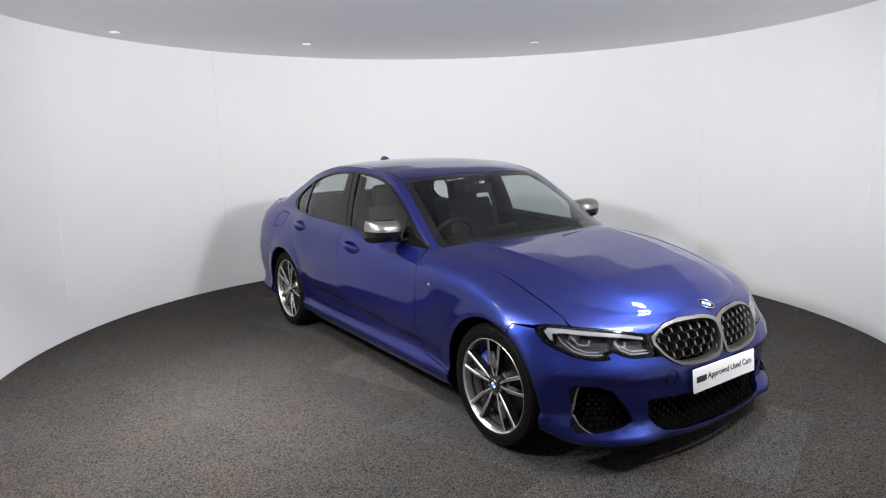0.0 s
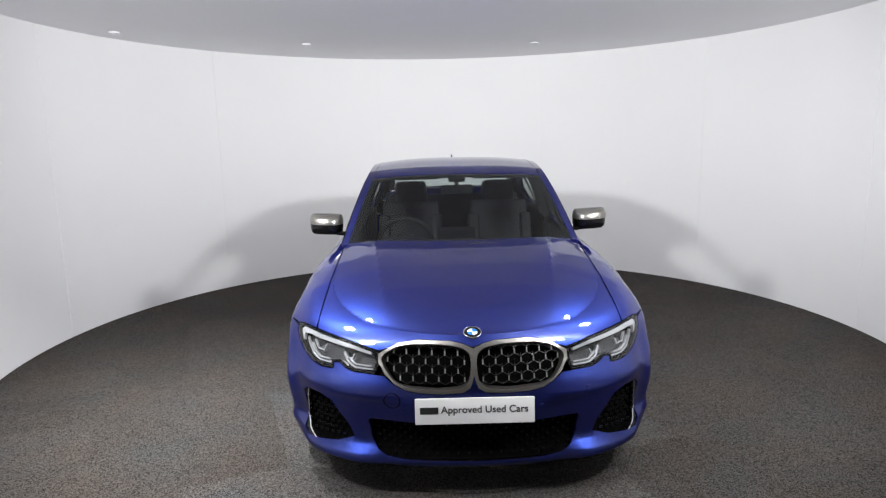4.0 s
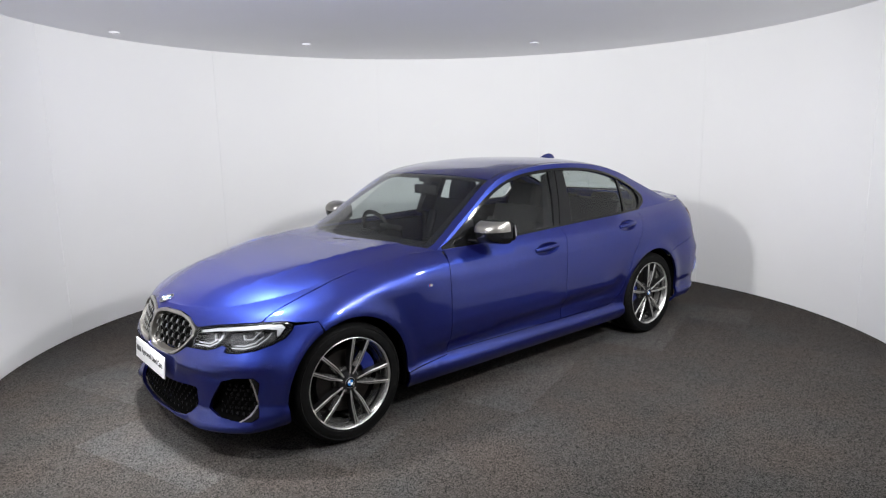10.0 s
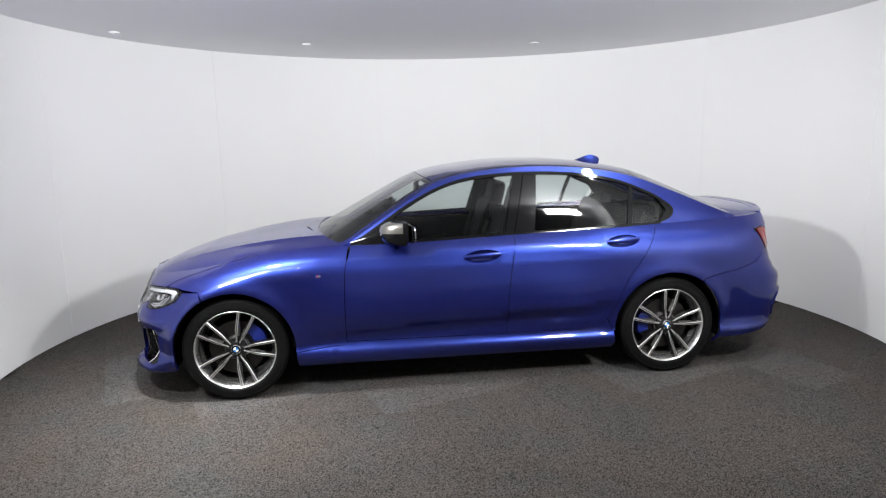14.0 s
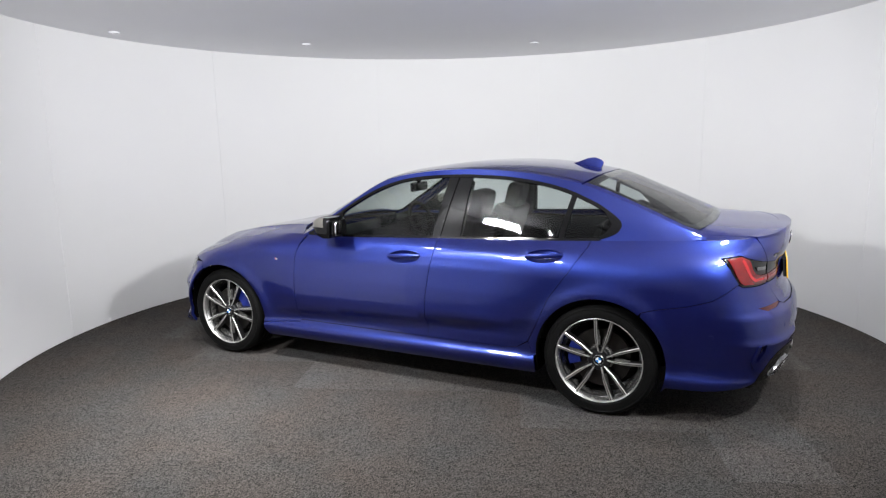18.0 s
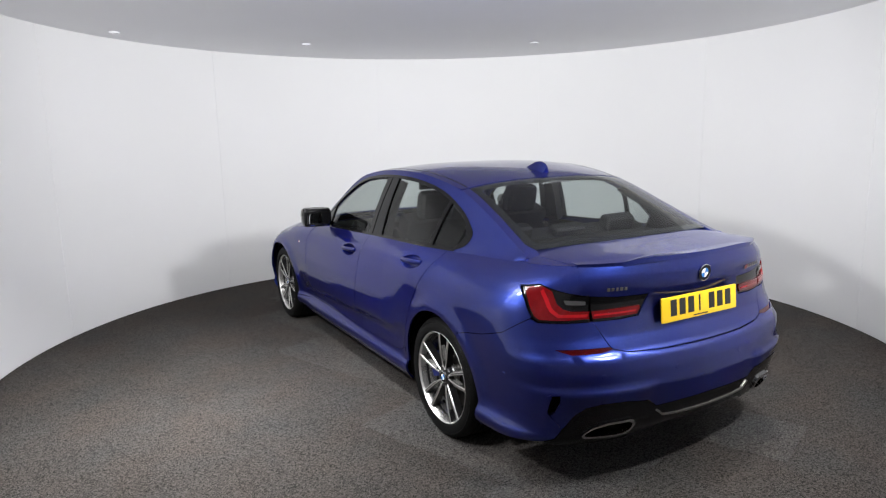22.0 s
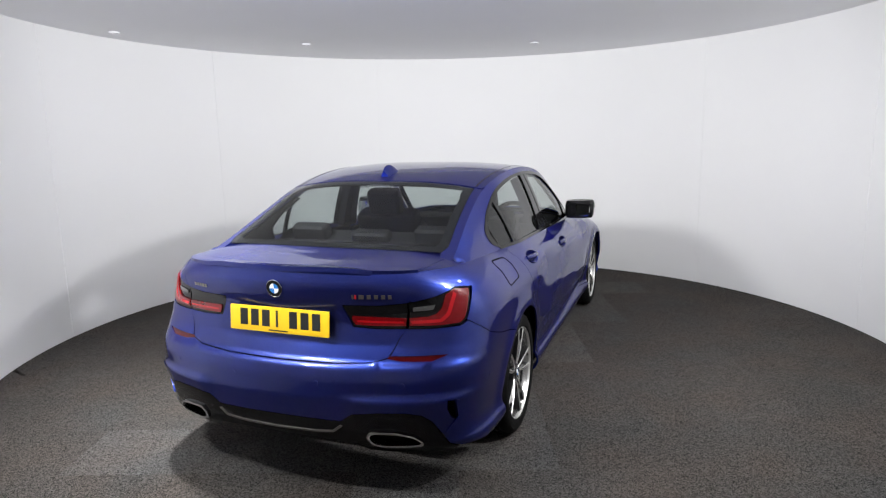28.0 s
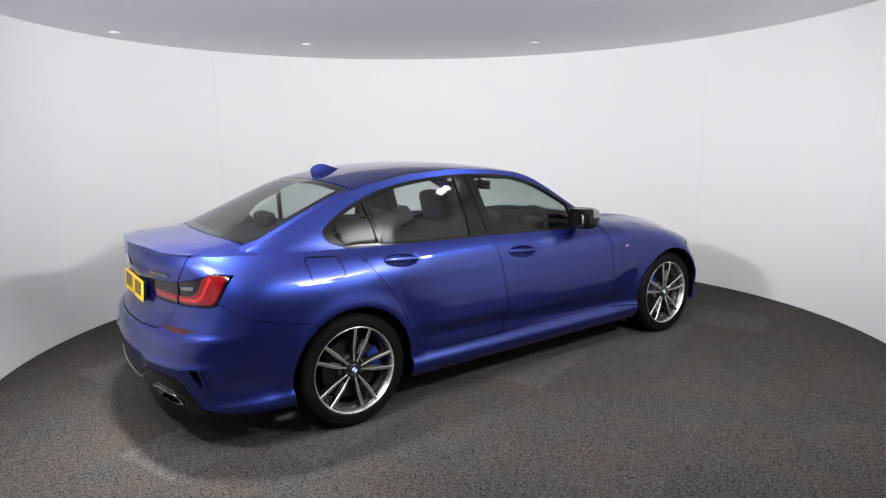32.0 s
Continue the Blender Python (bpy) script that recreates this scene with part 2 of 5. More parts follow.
def sheet(name, surf, outline, material, parent, holes=(), step=0.035, thick=0.012, side=1, both=False, lift=0.0, label=""):
    """A panel cut from a curved surface: surf maps (a, b) arrays to points; side -1 mirrors it; both joins the two halves."""
    V, F = fill(outline, holes, step)

    def at(a, b):
        return np.stack(surf(a, b), 1)
    e = 1e-3
    P = at(V[:, 0], V[:, 1])
    du, dv = at(V[:, 0] + e, V[:, 1]) - at(V[:, 0] - e, V[:, 1]), at(V[:, 0], V[:, 1] + e) - at(V[:, 0], V[:, 1] - e)
    N = np.cross(du, dv)
    N /= np.linalg.norm(N, axis=1)[:, None] + 1e-12
    core = np.stack([np.clip(P[:, 0], -1.5, 1.2) * 0.9, 0 * P[:, 0], 0 * P[:, 0] + 0.6], 1)
    N *= np.where(((P - core) * N).sum(1) < 0, -1, 1)[:, None]
    P = P + N * lift
    fn = np.cross(P[F[:, 1]] - P[F[:, 0]], P[F[:, 2]] - P[F[:, 0]])
    flip = (fn * N[F].mean(1)).sum(1) < 0
    F[flip] = F[flip][:, ::-1]
    verts, norms, faces = list(P), list(N), [tuple(int(i) for i in t) for t in F]
    if thick:
        count = {}
        for t in faces:
            for a, b in ((t[0], t[1]), (t[1], t[2]), (t[2], t[0])):
                count[(a, b)] = count.get((a, b), 0) + 1
        for a, b in list(count):
            if (b, a) not in count:
                k = len(verts)
                q = [P[a], P[b], P[b] - N[b] * thick, P[a] - N[a] * thick]
                w = np.cross(q[2] - q[0], q[1] - q[0])
                w = w / (np.linalg.norm(w) + 1e-12)
                verts += q
                norms += [w] * 4
                faces.append((k, k + 3, k + 2, k + 1))
    verts, norms = np.array(verts), np.array(norms)
    flipped = [t[::-1] for t in faces]
    mirror = np.array([1, -1, 1])
    if both:
        k = len(verts)
        faces = faces + [tuple(i + k for i in t) for t in flipped]
        verts, norms = np.concatenate([verts, verts * mirror]), np.concatenate([norms, norms * mirror])
    elif side < 0:
        verts, norms, faces = verts * mirror, norms * mirror, flipped
    return under(mesh_object(name, verts, faces, material, norms), parent, label)


def strip(name, surf, line, width, material, parent, side=1, both=False, lift=0.004, thick=0.008, closed=False, label=""):
    """A narrow band along a line on a curved surface."""
    L = np.array(line, float)
    n = len(L)
    d = np.roll(L, -1, 0) - np.roll(L, 1, 0)
    if not closed:
        d[0], d[-1] = L[1] - L[0], L[-1] - L[-2]
    d /= np.linalg.norm(d, axis=1)[:, None] + 1e-12
    o = np.stack([-d[:, 1], d[:, 0]], 1) * width / 2
    A, B = L + o, L - o
    if closed:
        return sheet(name, surf, [tuple(p) for p in A] if abs(area(A)) > abs(area(B)) else [tuple(p) for p in B], material, parent,
                     holes=[[tuple(p) for p in (B if abs(area(A)) > abs(area(B)) else A)]], step=max(0.012, width), thick=thick, side=side,
                     both=both, lift=lift, label=label)
    return sheet(name, surf, [tuple(p) for p in A] + [tuple(p) for p in B[::-1]], material, parent, step=max(0.012, width), thick=thick,
                 side=side, both=both, lift=lift, label=label)


def area(P):
    return 0.5 * float(np.sum(P[:, 0] * np.roll(P[:, 1], -1) - P[:, 1] * np.roll(P[:, 0], -1)))


# ---- the studio ----
CENTRE, RADIUS = (-0.01, 0.07), 3.30
GAP = 43.0   # half the angle left open towards the camera


def drum_point(deg, r, z):
    """deg: clockwise from straight behind the car, seen from above."""
    a = radians(deg)
    return (CENTRE[0] + r * math.sin(a), CENTRE[1] + r * math.cos(a), z)


def curved_panel(name, a0, a1, parent=None):
    bm = bmesh.new()
    n = max(4, int((a1 - a0) / 1.0))
    loops = []
    for i in range(n + 1):
        a = a0 + (a1 - a0) * i / n
        loops.append([bm.verts.new(drum_point(a, r, z)) for r, z in ((RADIUS, -0.02), (RADIUS, CEILING + 0.01), (RADIUS + 0.05, CEILING + 0.01), (RADIUS + 0.05, -0.02))])
    for p, q in zip(loops, loops[1:]):
        for k in range(4):
            bm.faces.new((p[k], p[(k + 1) % 4], q[(k + 1) % 4], q[k]))
    bm.faces.new(loops[0]), bm.faces.new(loops[-1])
    return bm


wall = tagged(new("wall_drum", None), "smooth white curved wall of the circular studio", "wall", kind="structure")
SEAMS = [-180 + GAP, -85.2, -50.5, -16.0, 19.3, 54.0, 88.0, 180 - GAP]
for a0, a1 in zip(SEAMS, SEAMS[1:]):
    part("panel", curved_panel("panel", a0 + 0.055, a1 - 0.055), WALL, wall)
for a in SEAMS[1:-1]:
    bm = bmesh.new()
    p = [drum_point(a + d, r, z) for z in (0, CEILING) for d, r in ((-0.05, RADIUS + 0.003), (0.05, RADIUS + 0.003), (0.05, RADIUS + 0.03), (-0.05, RADIUS + 0.03))]
    v = [bm.verts.new(q) for q in p]
    for k in range(4):
        bm.faces.new((v[k], v[(k + 1) % 4], v[4 + (k + 1) % 4], v[4 + k]))
    part("joint_strip", bm, WALL, wall)

# camera bay that closes the place behind the drum's opening: unseen added walls, pale to bounce fill light
ex, ey, _ = drum_point(180 - GAP, RADIUS, 0)
BAY = -6.4
for name, (x0, y0), (x1, y1) in (("wall_bay_east", (ex + 0.03, ey), (ex + 0.03, BAY)), ("wall_bay_west", (-ex - 0.05, ey), (-ex - 0.05, BAY)),
                                 ("wall_bay_south", (-ex - 0.15, BAY - 0.05), (ex + 0.13, BAY - 0.05))):
    bm = bmesh.new()
    box(bm, (x0 + x1) / 2, (y0 + y1) / 2, CEILING / 2, abs(x1 - x0) + 0.1, abs(y1 - y0) + 0.1, CEILING + 0.04)
    tagged(part(name, bm, BAY_WALL, None), "plain pale grey wall, unseen, that closes the camera bay", "wall", kind="structure")

bm = bmesh.new()
box(bm, 0, -1.5, CEILING + 0.06, 9.0, 11.0, 0.1)
ceiling = tagged(part("ceiling", bm, CEIL, None), "smooth pale grey ceiling with small recessed spots", "ceiling", kind="structure")
bm = bmesh.new()
box(bm, 0, -1.5, -0.075, 9.0, 11.0, 0.1)
tagged(part("floor", bm, CARPET, None), "dark grey carpeted floor round the turntable", "floor", kind="structure")

for lx, ly, lz, lw, ld, watts, spread, aim in LAMPS:
    hung = lz < 2.5
    lamp = tagged(new("studio_light" if hung else "ceiling_light"), "white soft light panel tilted towards the back wall" if hung else "square white light panel set flush in the ceiling, out of view", "studio light",
                  "tilted light panels" if hung else "ceiling light panels")
    lamp.matrix_basis = look((lx, ly, lz), aim) if hung else pose(lx, ly, lz + 0.03)
    bm = bmesh.new()
    for dx, dy, sx, sy in ((0, ld / 2 + 0.012, lw + 0.048, 0.02), (0, -ld / 2 - 0.012, lw + 0.048, 0.02), (lw / 2 + 0.012, 0, 0.02, ld), (-lw / 2 - 0.012, 0, 0.02, ld)):
        box(bm, dx, dy, 0.01, sx, sy, 0.05)
    part("frame", bm, WHITE, lamp)
    bm = bmesh.new()
    box(bm, 0, 0, 0.028 if hung else 0.02, lw, ld, 0.01)
    part("back_panel", bm, WHITE, lamp)
    if hung:
        bm = bmesh.new()
        tube(bm, [(0, 0, 0.03), tuple(lamp.matrix_basis.inverted() @ Vector((lx, ly - 0.15, CEILING)))], 0.015, 8)
        part("hanger", bm, WHITE, lamp)

SPOTGLASS = surface("frosted_spot_glass", (0.55, 0.55, 0.54), 0.3)
for sx, sy in ((-2.90, 0.81), (-1.45, 1.78), (0.88, 2.05)):
    spot = tagged(new("ceiling_spot"), "small round recessed ceiling spot with white ring", "ceiling spot", "recessed ceiling spots")
    spot.location = (sx, sy, CEILING)
    bm = bmesh.new()
    lathe(bm, [(0.045, 0.005), (0.045, -0.008), (0.033, -0.010), (0.030, 0.0), (0.030, 0.008)], Matrix(), 24)
    part("ring", bm, CEIL, spot)
    bm = bmesh.new()
    lathe(bm, [(0.001, -0.004), (0.0295, -0.004), (0.0295, 0.004)], Matrix(), 20)
    part("lens", bm, SPOTGLASS, spot)

# turntable: a disc of carpet tiles, laid at an angle to the car
turntable = tagged(new("turntable"), "round turntable covered with dark grey carpet tiles", "turntable", kind="structure")
TILE, TURN, DISC = 0.5, radians(20.0), RADIUS - 0.012
bm = bmesh.new()
lathe(bm, [(0.001, -0.02), (DISC, -0.02), (DISC, -0.006), (0.001, -0.006)], Matrix(), 128)
under(part("deck", bm, MATT, None), turntable)


def carpet_tile(i, j):
    """One tile, cut to the disc's edge where it crosses it."""
    c, s = math.cos(TURN), math.sin(TURN)
    g = 0.0002
    pts = []
    k = 6
    cell = [(i * TILE + g, j * TILE + g), ((i + 1) * TILE - g, j * TILE + g), ((i + 1) * TILE - g, (j + 1) * TILE - g), (i * TILE + g, (j + 1) * TILE - g)]
    rim = []
    for q in range(4):
        (x0, y0), (x1, y1) = cell[q], cell[(q + 1) % 4]
        rim += [(x0 + (x1 - x0) * t / k, y0 + (y1 - y0) * t / k) for t in range(k)]
    if all(math.hypot(*p) > DISC for p in rim):
        return None
    for x, y in rim:
        r = math.hypot(x, y)
        f = min(1.0, DISC / r) if r else 1.0
        q = (c * x * f - s * y * f, s * x * f + c * y * f)
        if not pts or math.hypot(q[0] - pts[-1][0], q[1] - pts[-1][1]) > 0.004:
            pts.append(q)
    if len(pts) < 3:
        return None
    P = np.array(pts)
    if abs(area(P)) < 0.003:
        return None
    mid = P.mean(0)
    bm = bmesh.new()
    prism(bm, pts, Matrix.Translation((0, 0, -0.006)), 0.006)
    ob = part("carpet_tile", bm, CARPET, turntable, smooth=False)
    # the run of newer tiles under the wheels is paler and bluer
    px, py = mid[0] + AXIS[0], mid[1] + AXIS[1]
    lane = abs(py + 0.07 * px) < 1.0 and abs(px) < 2.35
    ob.color = (1.20, 1.23, 1.26, 1) if lane else (1, 0.99, 0.98, 1)
    return ob


for i in range(-8, 8):
    for j in range(-8, 8):
        carpet_tile(i, j)


# ---- the car: x forward, y to its left, z up, ground at 0 ----
car = tagged(new("car"), "metallic blue four-door sports saloon parked on a turntable", "car")
AXLE, TRACK, HUB = 1.4255, 0.875, 0.331       # half wheelbase, hub face, hub height
XA, XR = 1.20, -1.50                          # where the plan begins to round off

side_y = table([0.14, 0.19, 0.23, 0.265, 0.29, 0.32, 0.36, 0.40, 0.50, 0.60, 0.68, 0.76, 1.1],
               [0.79, 0.850, 0.884, 0.894, 0.889, 0.868, 0.867, 0.874, 0.886, 0.898, 0.904, 0.906, 0.906], 0.020)
nose_x = table([0.12, 0.155, 0.18, 0.20, 0.25, 0.30, 0.36, 0.45, 0.55, 0.62, 0.68, 0.72, 0.76, 0.80, 0.85],
               [2.10, 2.165, 2.195, 2.195, 2.165, 2.168, 2.178, 2.182, 2.178, 2.165, 2.14, 2.118, 2.085, 2.03, 1.95], 0.012)
tail_x = table([0.16, 0.22, 0.28, 0.35, 0.50, 0.60, 0.645, 0.665, 0.70, 0.74, 0.82, 0.88, 0.93, 0.97, 1.0, 1.05, 1.1],
               [-2.28, -2.34, -2.40, -2.44, -2.458, -2.452, -2.440, -2.405, -2.388, -2.368, -2.354, -2.362, -2.381, -2.391, -2.393, -2.386, -2.372], 0.016)
nose_p, nose_q = table([0.1, 0.45, 0.62, 0.9], [5.2, 5.2, 4.0, 3.6], 0.06), table([0.1, 0.45, 0.62, 0.9], [2.1, 2.1, 1.55, 1.5], 0.06)
tail_p, tail_q = table([0.1, 0.68, 0.92, 1.1], [7.0, 7.0, 5.6, 6.2], 0.06), table([0.1, 0.68, 0.92, 1.1], [1.9, 1.9, 1.62, 1.7], 0.06)
edge_z = table([-2.45, -2.2, -1.9, -1.5, -1.0, -0.4, 0.3, 0.65, 0.9, 1.2, 1.5, 1.75, 1.95, 2.05, 2.15],
               [1.064, 1.049, 1.036, 1.018, 1.002, 0.984, 0.958, 0.952, 0.948, 0.920, 0.870, 0.810, 0.762, 0.752, 0.752], 0.06)
edge_in = table([-2.45, -1.9, -1.5, -1.1, 0.4, 0.7, 0.9, 1.2, 1.6, 2.15], [0.17, 0.17, 0.15, 0.105, 0.10, 0.13, 0.172, 0.182, 0.18, 0.18], 0.15)
edge_pow = table([-2.45, -1.0, 0.5, 1.0, 2.15], [2.6, 2.3, 2.3, 3.4, 3.4], 0.2)
edge_fall = table([-2.45, -1.5, -1.0, 0.6, 1.0, 1.4, 2.15], [0.26, 0.26, 0.20, 0.19, 0.18, 0.17, 0.12], 0.25)


# the doors are widest low down, over the crease
door_out = table([0.1, 0.33, 0.42, 0.47, 0.52, 0.60, 0.68, 0.76, 0.84, 0.90, 0.95, 1.2], [0, 0, 0.010, 0.023, 0.026, 0.016, 0.005, -0.008, -0.017, -0.011, -0.006, -0.006], 0.016)
# the front bumper's shoulder over its intakes, and its splitter lip
wing_out = table([0.1, 0.25, 0.28, 0.40, 0.455, 0.485, 0.50, 0.52, 0.58, 0.64, 0.8], [0, 0, -0.016, -0.016, -0.012, 0.008, 0.016, 0.015, 0.006, 0, 0], 0.006)
lip_out = table([0.1, 0.15, 0.17, 0.19, 0.21, 0.24, 0.26, 0.8], [0.0, 0.014, 0.027, 0.031, 0.025, 0.006, 0, 0], 0.005)


def plan_x(a, z):
    f = np.clip((a - XA) / 1.5, 0, 1)
    r = np.clip((XR - a) / 1.4, 0, 1)
    x = np.clip(a, XR, XA)
    x = np.where(f > 0, XA + (nose_x(z) - XA) * np.sin(f * np.pi / 2), x)
    return np.where(r > 0, XR + (tail_x(z) - XR) * np.sin(r * np.pi / 2), x)


def shell(a, z):
    """The car's flanks, nose and tail: a runs round the plan, z up."""
    a, z = np.asarray(a, float), np.asarray(z, float)
    x = plan_x(a, z)
    xe = plan_x(a, np.full_like(z, 0.75) if z.ndim else 0.75)
    top, fall = edge_z(xe), edge_fall(xe)
    k = np.clip((z - top + fall) / fall, 0, 1.3)
    y = side_y(z) - edge_in(xe) * k ** edge_pow(xe)
    # concave lower doors, with the crease that rises to the rear
    door = np.clip((x + 1.1) / 0.35, 0, 1) * np.clip((1.0 - x) / 0.35, 0, 1)
    line = 0.455 - 0.055 * x
    y = y - door * 0.022 * np.exp(-((z - line + 0.05) / 0.055) ** 2)
    y = y + door * door_out(z)
    y = y + door * 0.010 * np.exp(-np.abs(z - line - 0.010) / 0.026)
    # crisp shoulder crease through the handles
    y = y + 0.006 * np.clip((1.5 - x) / 0.6, 0, 1) * np.exp(-np.abs(z - (0.905 - 0.030 * x)) / 0.030) * np.clip((x + 2.1) / 0.4, 0, 1)
    # flared wheel arches
    for ax in (AXLE, -AXLE):
        rad = np.hypot(x - ax, z - HUB)
        y = y + (0.016 + 0.030 * (x > AXLE) * np.clip((x - AXLE) / 0.3, 0, 1)) * np.exp(-((rad - 0.384) / 0.055) ** 2) * np.clip((z - 0.20) / 0.15, 0, 1)
    y = y + 0.016 * np.clip((x - 1.35) / 0.4, 0, 1) * np.clip((0.85 - z) / 0.15, 0, 1)
    f = np.clip((a - XA) / 1.5, 0, 1)
    r = np.clip((XR - a) / 1.4, 0, 1)
    tf, tr = np.sin(f * np.pi / 2), np.sin(r * np.pi / 2)
    y = y * np.where(f > 0, np.maximum(1 - tf ** nose_p(z), 0) ** (1 / nose_q(z)), 1)
    y = y * np.where(r > 0, np.maximum(1 - tr ** tail_p(z), 0) ** (1 / tail_q(z)), 1)
    # shelf on the rear bumper's corners, and the front bumper's pressed wings
    shelf = np.clip((y - 0.34) / 0.10, 0, 1) * np.clip((r - 0.3) / 0.2, 0, 1) * np.clip((0.545 - z) / 0.025, 0, 1) * np.clip((z - 0.38) / 0.12, 0, 1)
    x = x - 0.016 * shelf
    out = np.clip((f - 0.40) / 0.16, 0, 1) * (wing_out(z - 0.05 * (y - 0.6)) * np.clip((y - 0.28) / 0.14, 0, 1) + lip_out(z) * np.clip((y - 0.40) / 0.12, 0, 1))
    turn = np.clip((y - 0.50) / 0.36, 0, 1)
    x, y = x + out * (1 - 0.55 * turn), y + 0.8 * out * turn
    return x, y, z


def ax(x, z):
    """Plan coordinate of the flank at x."""
    if x > XA:
        return XA + 1.5 * math.asin(min(1, (x - XA) / (float(nose_x(z)) - XA))) * 2 / math.pi
    if x < XR:
        return XR - 1.4 * math.asin(min(1, (x - XR) / (float(tail_x(z)) - XR))) * 2 / math.pi
    return x


def ay(y, z, nose):
    """Plan coordinate of the nose or tail at y."""
    lo, hi = (XA, XA + 1.5) if nose else (XR - 1.4, XR)
    for _ in range(40):
        m = (lo + hi) / 2
        big = float(shell(np.array([m]), np.array([z]))[1][0]) > y
        if nose:
            lo, hi = (m, hi) if big else (lo, m)
        else:
            lo, hi = (lo, m) if big else (m, hi)
    return (lo + hi) / 2


def flank(points):
    """Outline from (x, z) on the flank."""
    return [(ax(x, z), z) for x, z in points]


def nose(points):
    return [(XA + 1.5 if y <= 0 else ay(y, z, True), z) for y, z in points]


def tail(points):
    return [(XR - 1.4 if y <= 0 else ay(y, z, False), z) for y, z in points]


def arch(centre, a0, a1, r=0.374, n=28):
    """Part of a wheel arch, angles from straight forward, upwards."""
    return [(centre + r * math.cos(radians(a0 + (a1 - a0) * i / n)), HUB + r * math.sin(radians(a0 + (a1 - a0) * i / n))) for i in range(n + 1)]


# the top edge of the flanks, where bonnet, glass and boot begin
_a = np.linspace(XR - 1.4, XA + 1.5, 600)
_z = edge_z(plan_x(_a, np.full_like(_a, 0.75)))
_x, _y, _z = shell(_a, _z)


def rim_y(x):
    return np.interp(x, _x, _y)


def rim_z(x):
    return np.interp(x, _x, _z)


def edge(x0, x1, n=30, drop=0.0):
    """Points along the flank's top edge."""
    return [(ax(x, float(rim_z(x)) - drop), float(rim_z(x)) - drop) for x in np.linspace(x0, x1, n)]


bonnet_z = table([0.6, 0.85, 1.1, 1.4, 1.7, 1.9, 2.0, 2.05, 2.12], [1.015, 1.0, 0.975, 0.937, 0.886, 0.832, 0.797, 0.776, 0.746], 0.03)
boot_z = table([-2.45, -2.40, -2.30, -2.1, -1.9, -1.6], [1.066, 1.070, 1.074, 1.083, 1.098, 1.12], 0.03)


TIP = float(_x.max()) + 1e-4
_bx = np.linspace(XA, TIP - 0.02, 60)
_by = rim_y(_bx) / (1 - ((_bx - XA) / (TIP - XA)) ** 8) ** (1 / 1.53)


def bonnet(x, y):
    zs = rim_z(x)
    f = np.clip((x - XA) / (TIP - XA), 0, 1)
    wide = np.where(x <= XA, rim_y(x), np.interp(x, _bx, _by))
    w = np.clip(f ** 8 + (np.abs(y) / wide) ** 1.53, 0, 1)     # 1 along the rim, all round
    z = zs + (bonnet_z(x) - zs) * (1 - w ** 2.6)
    # two creases that open towards the screen, the middle lying a little lower
    ridge = 0.50 - 0.14 * (x - 1.2)
    fade = np.clip((1.95 - x) / 0.7, 0, 1) * np.clip((x - 0.75) / 0.25, 0, 1)
    d = np.abs(y) - ridge
    z = z + fade * (0.016 * np.where(d < 0, np.exp(d / 0.17), np.exp(-d / 0.045)) - 0.004)
    return x, y, z


def boot(x, y):
    ys, zs = np.maximum(rim_y(x), 0.45), rim_z(x)
    t = np.clip(np.abs(y) / ys, 0, 1.0)
    return x, y, zs + (boot_z(x) - zs) * (1 - t ** 4.0)


# cabin: rails from the screen's foot over the roof to the boot
RAIL = np.array(smooth_curve([(0.86, 0.780, 0.905), (0.69, 0.760, 0.972), (0.42, 0.716, 1.146), (0.12, 0.660, 1.326), (-0.14, 0.643, 1.388), (-0.5, 0.641, 1.414),
                              (-0.9, 0.633, 1.394), (-1.26, 0.624, 1.324), (-1.55, 0.640, 1.216), (-1.86, 0.676, 1.086), (-2.06, 0.698, 1.020)], 12))
BOW = table([-2.06, -1.86, -1.26, -0.9, -0.14, 0.12, 0.69, 0.86], [-0.10, -0.10, -0.06, 0.0, 0.0, 0.075, 0.21, 0.23], 0.1)
CROWN = table([-2.06, -1.86, -1.26, -0.5, 0.12, 0.69, 0.86], [0.008, 0.022, 0.052, 0.038, 0.032, 0.028, 0.03], 0.15)
rail_y = lambda x: np.interp(-x, -RAIL[:, 0], RAIL[:, 1])
rail_z = lambda x: np.interp(-x, -RAIL[:, 0], RAIL[:, 2])


def crownwork(x, t):
    """Screens and roof: x along the rails, t across from the middle (0) to the rail (1)."""
    k = 1 - np.abs(t) ** 2.8
    return x + BOW(x) * k, rail_y(x) * t, rail_z(x) + CROWN(x) * k


def cabin(x, z):
    """Side glass and pillars between belt and rail."""
    yb, zb, yr, zr = rim_y(x) - 0.004, rim_z(x), rail_y(x), rail_z(x)
    k = np.clip((z - zb) / np.maximum(zr - zb, 0.02), -0.3, 1.3)
    return x, yb + (yr - yb) * k + 0.014 * np.sin(np.clip(k, 0, 1) * np.pi) * np.clip((zr - zb) / 0.3, 0, 1), z


def pair(name, *args, **kw):
    """The same panel on both flanks."""
    return [sheet(name, *args, side=s, **kw) for s in (1, -1)]


